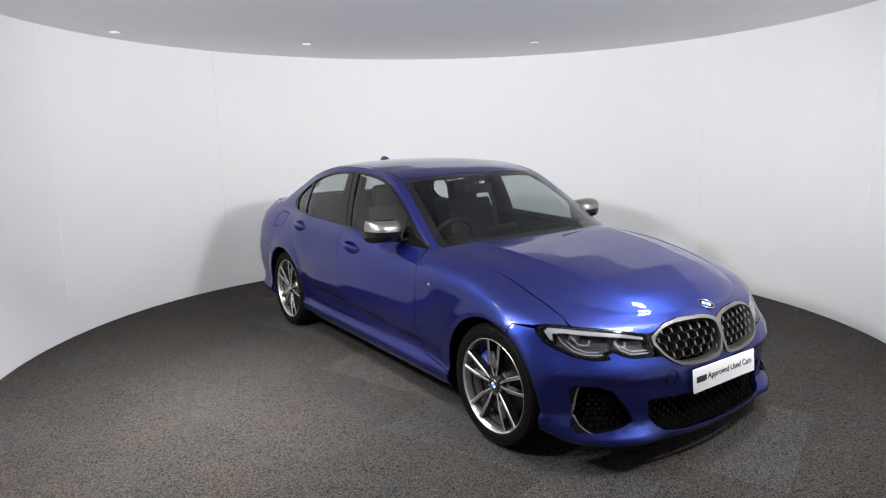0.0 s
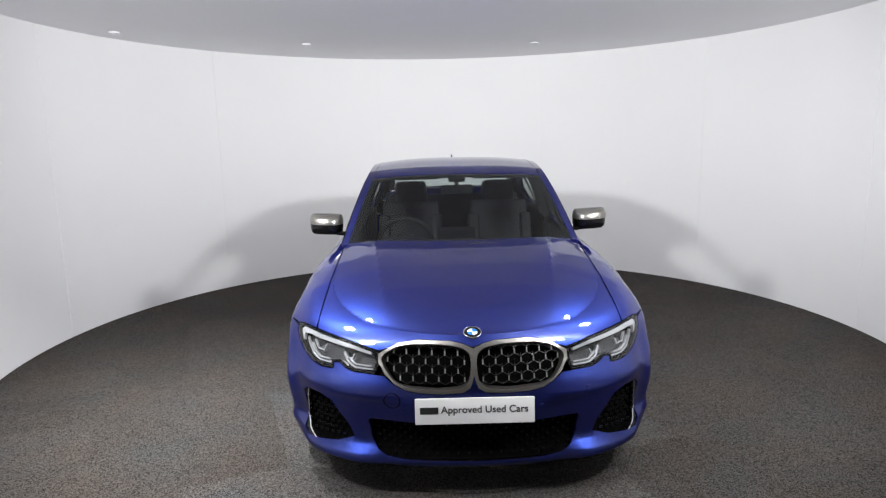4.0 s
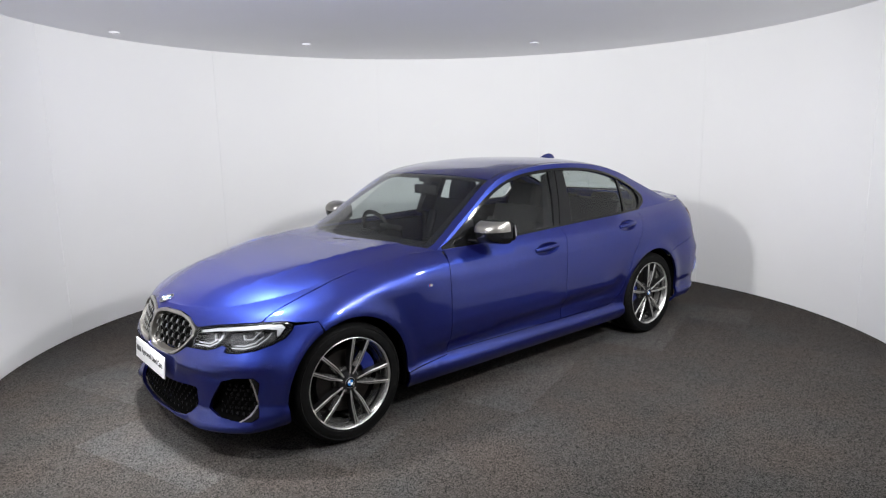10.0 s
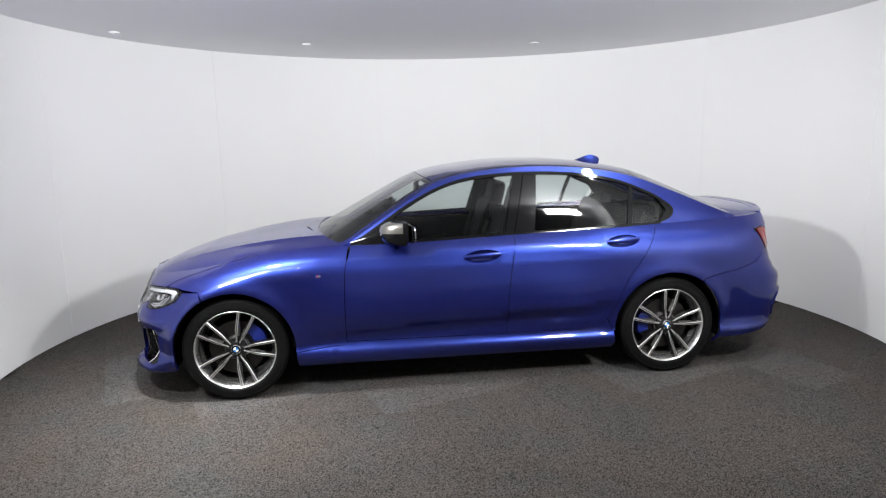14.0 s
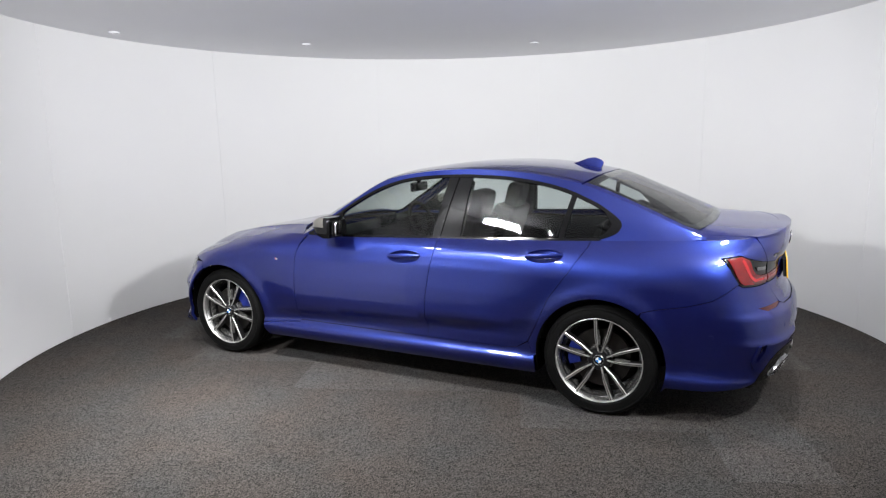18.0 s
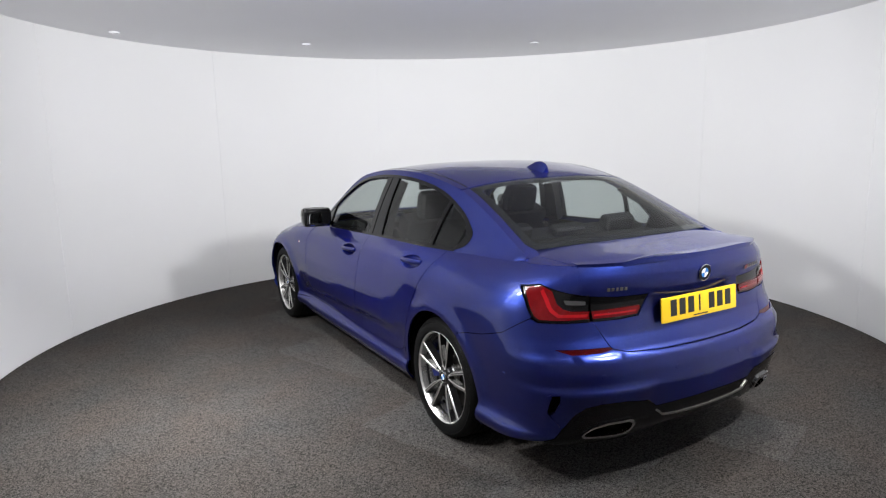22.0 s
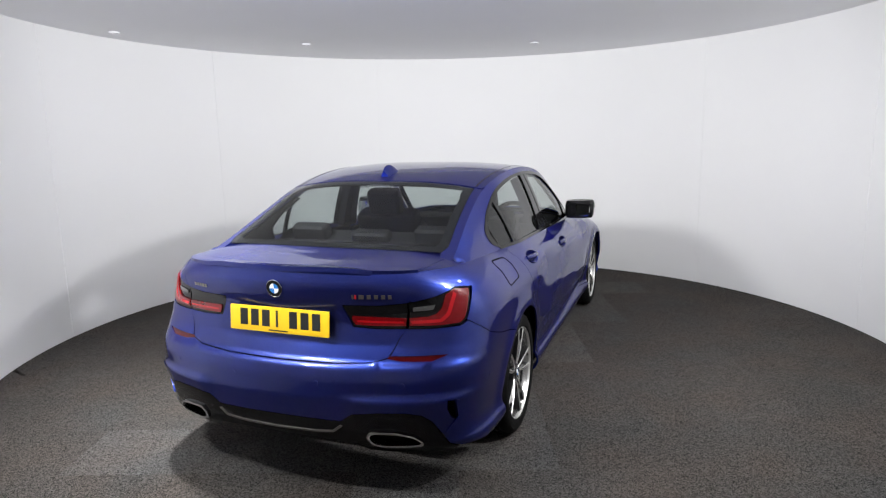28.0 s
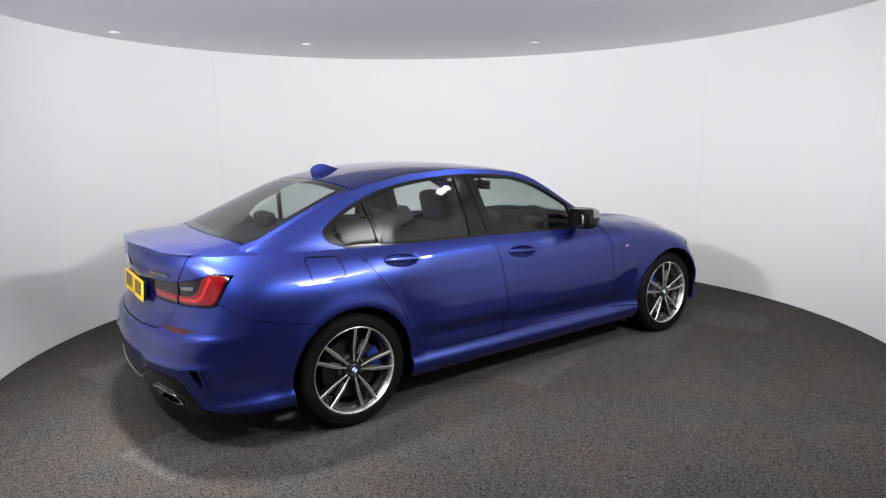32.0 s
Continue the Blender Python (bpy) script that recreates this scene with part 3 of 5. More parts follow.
# -- panels --
def door_dish(cx, cz, w, h):
    """The oval finger recess behind a door handle: its outline and its bowl."""
    oval = [(cx + w * math.cos(k), cz + h * math.sin(k) - 0.06 * w * math.cos(k)) for k in np.linspace(0, 2 * math.pi, 29)[:-1]]

    def bowl(a, z):
        x, y, z = shell(a, z)
        r = ((x - cx) / w) ** 2 + ((z - cz + 0.06 * (x - cx)) / h) ** 2
        return x, y - 0.030 * np.clip(1 - r, 0, 1) ** 0.7, z
    return flank(oval), bowl


def door_handle(door, side, cx, cz, w, h, bowl):
    sheet("handle_recess", bowl, flank([(cx + w * math.cos(k), cz + h * math.sin(k) - 0.06 * w * math.cos(k)) for k in np.linspace(0, 2 * math.pi, 41)[:-1]]),
          PAINT, door, side=side, step=0.012, thick=0)
    bm = bmesh.new()
    n = 12
    rows = []
    for i in range(n + 1):
        u = -1 + 2 * i / n
        px, pz = cx + u * w * 1.0, cz - 0.06 * u * w + 0.004
        py = float(shell(np.array([px]), np.array([pz]))[1][0])
        out = 0.010 * (1 - u ** 2) - 0.001
        hh, tt = 0.013 + 0.004 * (1 - u * u), 0.010
        rows.append([bm.verts.new((px, side * (py + out + tt * math.cos(k)), pz + hh * math.sin(k))) for k in (2 * math.pi * j / 10 for j in range(10))])
    for a, b in zip(rows, rows[1:]):
        for j in range(10):
            bm.faces.new((a[j], a[(j + 1) % 10], b[(j + 1) % 10], b[j]))
    bm.faces.new(rows[0]), bm.faces.new(rows[-1])
    part("handle", bm, PAINT, door)


HOOD = 1.25   # from here on the bonnet's shut line leaves the wing's top edge and runs straight to the headlamp


def flank_z(x, y):
    """Height at which the upper flank stands at x and y."""
    lo, hi = float(rim_z(x)) - 0.16, float(rim_z(x))
    for _ in range(30):
        m = (lo + hi) / 2
        lo, hi = (m, hi) if float(shell(np.array([ax(x, m)]), np.array([m]))[1][0]) > y else (lo, m)
    return (lo + hi) / 2


_end = float(plan_x(np.array([ay(0.735, 0.7275, True)]), np.array([0.7275]))[0])
HOOD_Y = [(x, float(rim_y(HOOD)) + (0.735 - float(rim_y(HOOD))) * (x - HOOD) / (_end - HOOD)) for x in np.linspace(HOOD, _end, 16)[1:-1]]
HOOD_LINE = [(x, flank_z(x, y)) for x, y in HOOD_Y]
fender = flank([(0.735, 0.36), (0.735, 0.60), (0.728, 0.80), (0.715, 0.865)]) + edge(0.70, HOOD, 16, 0.0008) + flank([(x, z - 0.0012) for x, z in HOOD_LINE])
fender += nose([(0.742, 0.7285), (0.752, 0.7293), (0.813, 0.733), (0.848, 0.724)]) + flank([(1.615, 0.720)]) + flank(arch(AXLE, 64, 178) + [(1.05, 0.30), (0.735, 0.325)])
fenders = pair("fender", shell, fender, PAINT, car)
F_DISH, R_DISH = (-0.155, 0.862, 0.118, 0.040), (-1.095, 0.922, 0.112, 0.037)
door_f = flank([(0.731, 0.34), (0.731, 0.60), (0.724, 0.80), (0.708, 0.87)]) + edge(0.68, -0.372, 30, 0.002)
door_f += flank([(-0.372, 0.93), (-0.345, 0.80), (-0.318, 0.60), (-0.312, 0.34)])
oval, bowl = door_dish(*F_DISH)
front_doors = pair("front_door", shell, door_f, PAINT, car, holes=[oval])
for d, s in zip(front_doors, (1, -1)):
    door_handle(d, s, *F_DISH, bowl)
door_r = flank([(-0.316, 0.34), (-0.322, 0.60), (-0.349, 0.80), (-0.376, 0.93)]) + edge(-0.376, -1.345, 30, 0.002)
door_r += flank([(-1.34, 0.985), (-1.245, 0.84), (-1.13, 0.68), (-1.06, 0.52), (-1.0, 0.40), (-0.93, 0.352), (-0.85, 0.34)])
oval, bowl = door_dish(*R_DISH)
rear_doors = pair("rear_door", shell, door_r, PAINT, car, holes=[oval])
for d, s in zip(rear_doors, (1, -1)):
    door_handle(d, s, *R_DISH, bowl)

# tail lamp outline (y, z), the lower edge of the boot lid, and the bumper's upper seam (x, z)
TAIL_TOP = [(0.806, 0.957), (0.760, 0.969), (0.715, 0.944), (0.673, 0.931), (0.594, 0.918)]
TAIL_LOW = [(0.594, 0.806), (0.702, 0.806), (0.797, 0.811), (0.812, 0.828), (0.818, 0.895)]
LID_LOW = [(0.586, 0.806), (0.561, 0.762), (0.526, 0.684), (0.456, 0.665), (0.270, 0.657), (0.0, 0.656)]
SEAM = [(-2.115, 0.812), (-2.02, 0.746), (-1.87, 0.700), (-1.73, 0.672), (-1.66, 0.652)]
quarter = flank([(-1.004, 0.395), (-1.064, 0.52), (-1.134, 0.68), (-1.249, 0.84), (-1.344, 0.985)]) + edge(-1.349, float(np.interp(0.634, _y[_x < -1.9], _x[_x < -1.9])), 40, 0.001)
quarter += tail([(0.629, 1.018), (0.604, 0.922), (0.673, 0.935), (0.715, 0.948), (0.760, 0.973), (0.810, 0.960), (0.822, 0.895), (0.816, 0.828)])
quarter += flank(SEAM[1:]) + flank(arch(-AXLE, 126, -2) + [(-1.04, 0.315)])
quarter_panels = pair("quarter_panel", shell, quarter, PAINT, car)
sill = flank([(1.040, 0.195), (1.046, 0.26), (1.046, 0.295), (0.737, 0.321), (0.735, 0.336), (-0.84, 0.336), (-0.93, 0.348), (-1.0, 0.392), (-1.04, 0.311), (-1.048, 0.25), (-1.04, 0.195)])
pair("side_skirt", shell, sill, PAINT, car)

# -- nose --
LAMP_TOP = [(0.425, 0.675), (0.532, 0.698), (0.642, 0.713), (0.749, 0.725), (0.813, 0.729), (0.845, 0.717)]
LAMP_LOW = [(0.850, 0.690), (0.838, 0.652), (0.809, 0.624), (0.766, 0.598), (0.705, 0.584), (0.652, 0.584), (0.641, 0.590), (0.641, 0.609), (0.612, 0.615), (0.580, 0.597), (0.546, 0.586), (0.443, 0.584)]
KIDNEY = [(0.0, 0.700), (0.045, 0.718), (0.095, 0.728), (0.242, 0.728), (0.331, 0.713), (0.382, 0.688), (0.422, 0.665), (0.424, 0.630), (0.396, 0.588), (0.353, 0.551),
          (0.303, 0.526), (0.243, 0.516), (0.137, 0.513), (0.050, 0.520), (0.018, 0.540), (0.0, 0.600)]
MOUTH = [(0.0, 0.372), (0.311, 0.376), (0.470, 0.378), (0.478, 0.365), (0.468, 0.300), (0.436, 0.240), (0.395, 0.216), (0.304, 0.205), (0.0, 0.201)]
VENT = [(0.545, 0.279), (0.595, 0.365), (0.650, 0.441), (0.713, 0.464), (0.785, 0.466), (0.803, 0.440), (0.806, 0.262), (0.785, 0.240), (0.712, 0.243), (0.624, 0.254)]
bumper = nose([(0.0, 0.600), (0.018, 0.536), (0.050, 0.516), (0.137, 0.509), (0.243, 0.512), (0.303, 0.522), (0.357, 0.548), (0.400, 0.578), (0.443, 0.580)])
bumper += nose([(0.546, 0.582), (0.583, 0.593), (0.614, 0.611), (0.637, 0.606), (0.637, 0.586), (0.652, 0.580), (0.705, 0.580), (0.768, 0.594), (0.813, 0.621), (0.842, 0.650), (0.854, 0.690), (0.852, 0.708)])
bumper += flank([(1.615, 0.716)]) + flank(arch(AXLE, 62, -18, n=20) + [(1.80, 0.205)]) + nose([(0.80, 0.186), (0.72, 0.168), (0.60, 0.165), (0.45, 0.168), (0.0, 0.170)]) + nose(MOUTH[::-1])
front_bumper = sheet("front_bumper", shell, bumper, PAINT, car, holes=[nose(VENT)], both=True, step=0.028, thick=0.02)


HEX = surface("black_intake_mesh", (0.005, 0.005, 0.0055), 0.3, spec=0.2)
# dark sheets put the shade inside mouth and vents into their colour
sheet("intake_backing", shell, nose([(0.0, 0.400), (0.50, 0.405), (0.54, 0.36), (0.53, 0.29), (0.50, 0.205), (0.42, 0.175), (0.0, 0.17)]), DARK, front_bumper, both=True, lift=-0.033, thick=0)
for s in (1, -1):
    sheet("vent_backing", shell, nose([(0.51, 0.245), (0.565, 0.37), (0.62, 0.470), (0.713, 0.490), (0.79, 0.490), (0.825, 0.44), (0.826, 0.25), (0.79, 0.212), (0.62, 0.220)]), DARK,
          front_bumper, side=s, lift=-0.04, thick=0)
    sheet("vent_blade", shell, nose([(0.770, 0.462), (0.783, 0.462), (0.800, 0.440), (0.803, 0.262), (0.783, 0.243), (0.735, 0.240), (0.772, 0.275), (0.785, 0.33), (0.780, 0.41)]), BLACK,
                  front_bumper, side=s, lift=-0.004, thick=0.03)
    sheet("blade_edge", shell, nose([(0.735, 0.240), (0.745, 0.240), (0.776, 0.272), (0.790, 0.33), (0.785, 0.41), (0.776, 0.462), (0.770, 0.462), (0.778, 0.41), (0.783, 0.33), (0.770, 0.277)]),
          CHROME, front_bumper, side=s, lift=0.0, thick=0.012)


def studs(name, cells, w, h, depth, material, parent, side=1, both=True):
    """Small raised studs of an intake mesh, joined."""
    bm = bmesh.new()
    for y, z in cells:
        a = ay(y, z, True) if y > 0.001 else XA + 1.5
        x, yy, zz = (float(v[0]) for v in shell(np.array([a]), np.array([z])))
        for s in ((1, -1) if both else (side,)):
            box(bm, x - depth, s * yy, zz, 0.006, w, h)
    return tagged(part(name, bm, material, parent, smooth=False), kind="stuff")


studs("intake_studs", [(0.024 + 0.048 * i + (0.024 if j % 2 else 0), 0.222 + 0.022 * j) for i in range(9) for j in range(7) if 0.048 * i < 0.38 + 0.012 * j], 0.010, 0.010, 0.026, HEX, front_bumper)
for s in (1, -1):
    studs("vent_studs", [(0.66 + 0.030 * i, 0.27 + 0.024 * j) for i in range(3) for j in range(7)], 0.007, 0.007, 0.030, HEX, front_bumper, s, False)
    studs("vent_mesh", [(0.60 + 0.030 * i + (0.015 if j % 2 else 0), 0.27 + 0.024 * j) for i in range(6) for j in range(7) if 0.03 * i > 0.008 * j - 0.02], 0.013, 0.013, 0.034, HEX, front_bumper, s, False)

# kidney grille
BARCHROME = surface("satin_chrome_bar", (0.45, 0.445, 0.435), 0.36, 0.85, vary=0.05)
LATTICE = surface("dark_chrome_lattice", (0.04, 0.04, 0.041), 0.38, 0.9)
GRILLE = [(0.012, 0.650), (0.017, 0.682), (0.046, 0.703), (0.110, 0.713), (0.170, 0.715), (0.276, 0.711), (0.350, 0.695), (0.404, 0.662), (0.411, 0.637), (0.387, 0.597),
          (0.355, 0.562), (0.295, 0.537), (0.162, 0.527), (0.058, 0.535), (0.024, 0.560), (0.014, 0.605)]
grille = sheet("grille_frame", shell, nose(KIDNEY), SATIN, car, holes=[nose(rounded(GRILLE, 0.02, 3))], both=True, lift=0.007, thick=0.05, step=0.016, label="satin grey double grille frame")
for s in (1, -1):
    # near-black sheet in place of the shade behind the grille
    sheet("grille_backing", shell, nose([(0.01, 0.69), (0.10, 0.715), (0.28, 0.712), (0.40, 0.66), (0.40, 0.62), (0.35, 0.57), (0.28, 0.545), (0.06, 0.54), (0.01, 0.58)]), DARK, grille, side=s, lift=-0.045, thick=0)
    lattice = bmesh.new()
    GR = np.array(GRILLE)

    def grille_point(y, z, d):
        x, yy, zz = (float(v[0]) for v in shell(np.array([ay(y, z, True)]), np.array([z])))
        return Vector((x - d, s * yy, zz))
    dy, dz = 0.0285, 0.036
    for j in range(6):
        row = []
        for i in range(0, 16):
            y, z = 0.012 + dy * i, 0.548 + dz * j + (0.016 if (i + j) % 2 else 0.0)
            ok = bool(inside(np.array([[y, z]]), GR)[0])
            if ok:
                row.append(grille_point(y, z, 0.012))
            if ok and (i + j) % 2:
                ok2 = bool(inside(np.array([[y, z + 0.020]]), GR)[0])
                if ok2:
                    p, q = grille_point(y, z - 0.001, 0.006), grille_point(y, z + 0.019, 0.006)
                    bar = bmesh.new()
                    tube(bar, [p, q], 0.0032, 6)
                    part("grille_bar", bar, BARCHROME, grille)
                    tube(lattice, [p - Vector((0.008, 0, 0)), grille_point(y, z + 0.034, 0.014)], 0.0022, 5)
        if len(row) > 1:
            tube(lattice, row, 0.0019, 5)
    part("grille_lattice", lattice, LATTICE, grille)

# headlamps
LAMPGREY = surface("lamp_inner_grey", (0.09, 0.09, 0.094), 0.25, 0.6)
DRL = surface("white_light_guide", (0.27, 0.275, 0.285), 0.25, vary=0.05, coat=0.5)
GUIDE = surface("clear_light_guide", (0.50, 0.51, 0.53), 0.18, 0.5, vary=0.05, coat=0.5)
for s in (1, -1):
    lamp = sheet("headlamp", shell, nose(LAMP_TOP + LAMP_LOW), BLACK, car, side=s, lift=-0.050, thick=0, label="headlamp with white light guides behind a clear lens")
    lens = sheet("lens", shell, nose(LAMP_TOP + LAMP_LOW), LENS, lamp, side=s, thick=0, step=0.02)
    lens.visible_shadow = False
    sheet("lamp_surround", shell, nose(LAMP_TOP + LAMP_LOW), BLACK, lamp, side=s, thick=0.05, lift=-0.003, step=0.014,
          holes=[nose([(0.440, 0.672), (0.532, 0.694), (0.642, 0.709), (0.749, 0.721), (0.810, 0.7245), (0.834, 0.714), (0.838, 0.690), (0.828, 0.656), (0.800, 0.631), (0.760, 0.607), (0.705, 0.594), (0.658, 0.594),
                       (0.652, 0.598), (0.652, 0.616), (0.610, 0.626), (0.572, 0.605), (0.543, 0.595), (0.452, 0.594)])])
    sheet("brow_light", shell, nose([(0.46, 0.670), (0.55, 0.690), (0.66, 0.705), (0.76, 0.717), (0.812, 0.719), (0.830, 0.704), (0.822, 0.665), (0.814, 0.660), (0.810, 0.693), (0.77, 0.699), (0.66, 0.687), (0.55, 0.674), (0.46, 0.658)]),
          DRL, lamp, side=s, lift=-0.006, thick=0.012, step=0.014)
    for name, line in (("light_guide", [(0.455, 0.602), (0.54, 0.603), (0.575, 0.622), (0.596, 0.652)]), ("light_guide", [(0.66, 0.606), (0.72, 0.606), (0.762, 0.622), (0.788, 0.655), (0.795, 0.680)]), ("light_guide", [(0.46, 0.614), (0.535, 0.615), (0.566, 0.634)]), ("light_guide", [(0.672, 0.618), (0.715, 0.618), (0.748, 0.632), (0.772, 0.66)]),
                       ("light_guide", [(0.545, 0.655), (0.552, 0.636), (0.578, 0.637), (0.592, 0.660)]), ("light_guide", [(0.690, 0.668), (0.700, 0.646), (0.735, 0.648), (0.752, 0.682)])):
        strip(name, shell, nose(line), 0.0055, GUIDE, lamp, side=s, lift=-0.010, thick=0.012)
    for y, z in ((0.573, 0.650), (0.722, 0.664)):
        a = ay(y, z, True)
        x, yy, zz = (float(v[0]) for v in shell(np.array([a]), np.array([z])))
        bm = bmesh.new()
        lathe(bm, [(0.001, 0.006), (0.018, 0.002), (0.026, -0.012), (0.032, -0.010), (0.034, -0.03)], Matrix.Translation((x - 0.035, s * (yy - 0.012), zz)) @ pose(0, 0, 0, 0, 90, 0), 20)
        part("projector", bm, LAMPGREY, lamp)
    sheet("lamp_reflector", shell, nose([(0.46, 0.655), (0.80, 0.70), (0.81, 0.64), (0.74, 0.60), (0.66, 0.60), (0.62, 0.63), (0.54, 0.60), (0.46, 0.60)]), LAMPGREY, lamp, side=s, lift=-0.042, thick=0)

# -- tail --
bumper = tail(LID_LOW[::-1] + [(0.594, 0.802), (0.702, 0.802), (0.800, 0.806), (0.820, 0.822)]) + flank([(-2.115, 0.808), (-2.02, 0.742), (-1.87, 0.696), (-1.73, 0.668), (-1.66, 0.648)])
bumper += flank(arch(-AXLE, 128, 203, n=20) + [(-1.80, 0.225), (-2.0, 0.235)]) + tail([(0.80, 0.262), (0.765, 0.285), (0.745, 0.335), (0.712, 0.407), (0.674, 0.445), (0.607, 0.460), (0.492, 0.460), (0.378, 0.445), (0.325, 0.407), (0.0, 0.411)])
REFL = [(0.765, 0.696), (0.698, 0.696), (0.524, 0.694), (0.516, 0.684), (0.579, 0.674), (0.703, 0.672)]
SLOT = [(0.799, 0.500), (0.775, 0.505), (0.770, 0.460), (0.781, 0.410), (0.797, 0.395), (0.802, 0.41)]
rear_bumper = sheet("rear_bumper", shell, bumper, PAINT, car, holes=[tail(REFL), tail(SLOT)], both=True, step=0.028, thick=0.02)
for s in (1, -1):
    sheet("reflector", shell, tail(REFL), DEEPRED, rear_bumper, side=s, lift=-0.004, thick=0.01, label="dark red reflector strip")
    # the slot's inner shade, as a dark sheet
    sheet("slot_backing", shell, tail([(0.815, 0.53), (0.775, 0.54), (0.76, 0.47), (0.765, 0.395), (0.80, 0.36), (0.82, 0.40)]), DARK, rear_bumper, side=s, lift=-0.03, thick=0)
for s in (1, -1):
    sheet("bumper_fin", shell, tail([(0.812, 0.500), (0.802, 0.506), (0.800, 0.415), (0.770, 0.372), (0.752, 0.345), (0.762, 0.335), (0.790, 0.365), (0.812, 0.415)]), PAINT, rear_bumper, side=s, lift=0.007, thick=0.014, step=0.012)
PIPE = [(0.667, 0.303), (0.633, 0.345), (0.564, 0.364), (0.452, 0.367), (0.430, 0.339), (0.446, 0.292), (0.495, 0.280), (0.659, 0.288)]
diffuser = sheet("rear_diffuser", shell, tail([(0.0, 0.407), (0.325, 0.403), (0.380, 0.441), (0.492, 0.456), (0.607, 0.456), (0.672, 0.441), (0.708, 0.405), (0.741, 0.333), (0.760, 0.283), (0.79, 0.255), (0.70, 0.235), (0.42, 0.235), (0.36, 0.285), (0.25, 0.300), (0.0, 0.300)]),
                 BLACK, car, holes=[tail(PIPE)], both=True, step=0.025, thick=0.03, label="black rear diffuser panel")
# satin grey strip in place of the highlight line on the gloss black
strip("diffuser_highlight", shell, tail([(0.0, 0.345), (0.20, 0.347), (0.285, 0.355), (0.325, 0.385)]), 0.008, SATIN, diffuser, both=True, lift=0.006, thick=0.01)
for s in (1, -1):
    P = np.array(PIPE)
    mid = P.mean(0)
    tip = sheet("exhaust_tip", shell, tail(rounded([tuple(p) for p in P], 0.010, 3)), CHROME, car, holes=[tail(rounded([tuple(mid + (p - mid) * np.array([0.91, 0.76])) for p in P], 0.018, 3))], side=s, lift=0.010, thick=0.06, step=0.014,
                label="chrome trapezoid exhaust tip")
    # the pipe's shaded inside, drawn as a dark sheet
    sheet("exhaust_bore", shell, tail([tuple(mid + (p - mid) * 0.97) for p in P]), DARK, tip, side=s, lift=-0.03, thick=0)

# boot lid: rear face, with its recess for the plate
lid_top_edge = [(a, float(edge_z(plan_x(np.array([a]), np.array([0.75]))[0]))) for a in np.linspace(XR - 1.4, ay(0.624, 1.04, False), 24)]
lid_face = lid_top_edge + tail([(0.596, 0.920), (0.475, 0.909), (0.308, 0.909), (0.327, 0.860), (0.352, 0.808), (0.453, 0.802), (0.584, 0.803), (0.557, 0.762), (0.522, 0.688), (0.456, 0.669), (0.270, 0.661), (0.0, 0.660)])
boot_face = sheet("boot_lid", shell, lid_face, PAINT, car, both=True, step=0.022, thick=0.015)
sheet("lid_gap", shell, tail([(0.0, 0.672), (0.27, 0.673), (0.456, 0.68), (0.53, 0.70), (0.60, 0.70), (0.55, 0.65), (0.30, 0.63), (0.0, 0.63)]), DARK, boot_face, both=True, lift=-0.018, thick=0)
def rim_x(y):
    """Where the tail's top edge stands at y."""
    k = _x < -1.9
    return float(np.interp(y, _y[k], _x[k]))


lid_side = [(x, 0.652 + 0.085 * (x + 1.9)) for x in np.linspace(-1.90, rim_x(0.625) + 0.01, 10)]
lid_rear = [(rim_x(y), y) for y in np.linspace(0.622, 0.0, 26)]
under(sheet("lid_top", boot, [(-1.945, 0.0), (-1.94, 0.3), (-1.915, 0.5), (-1.88, 0.62)] + lid_side + lid_rear, PAINT, car, both=True, step=0.02), boot_face)


def spoiler(x, y):
    px, py, pz = boot(x, y)
    edge_x = np.interp(np.abs(y), _y[_x < -1.9], _x[_x < -1.9])
    return px - 0.009 * np.clip((edge_x + 0.06 - x) / 0.06, 0, 1) ** 2, py, pz + 0.0015 + 0.006 * np.clip((edge_x + 0.06 - x) / 0.06, 0, 1) ** 1.4


sheet("lip_spoiler", spoiler, [(rim_x(y) + 0.06, y) for y in np.linspace(0.0, 0.615, 20)] + [(rim_x(y) + 0.001, y) for y in np.linspace(0.62, 0.0, 24)], PAINT, boot_face, both=True, thick=0.022, step=0.016)
for k in (1, -1):
    sheet("lid_jamb", shell, tail([(0.595, 0.925), (0.635, 0.925), (0.645, 1.02), (0.640, 1.048), (0.605, 1.052)]), PAINT, boot_face, side=k, lift=-0.004, thick=0, step=0.014)
xs = np.linspace(-1.905, rim_x(0.628), 14)
pair("quarter_top", boot, [(x, min(float(rim_y(x)) - 0.001, 0.656 + 0.085 * (x + 1.9))) for x in xs] + [(x, float(rim_y(x)) + 0.001) for x in xs[::-1]], PAINT, car, step=0.02)

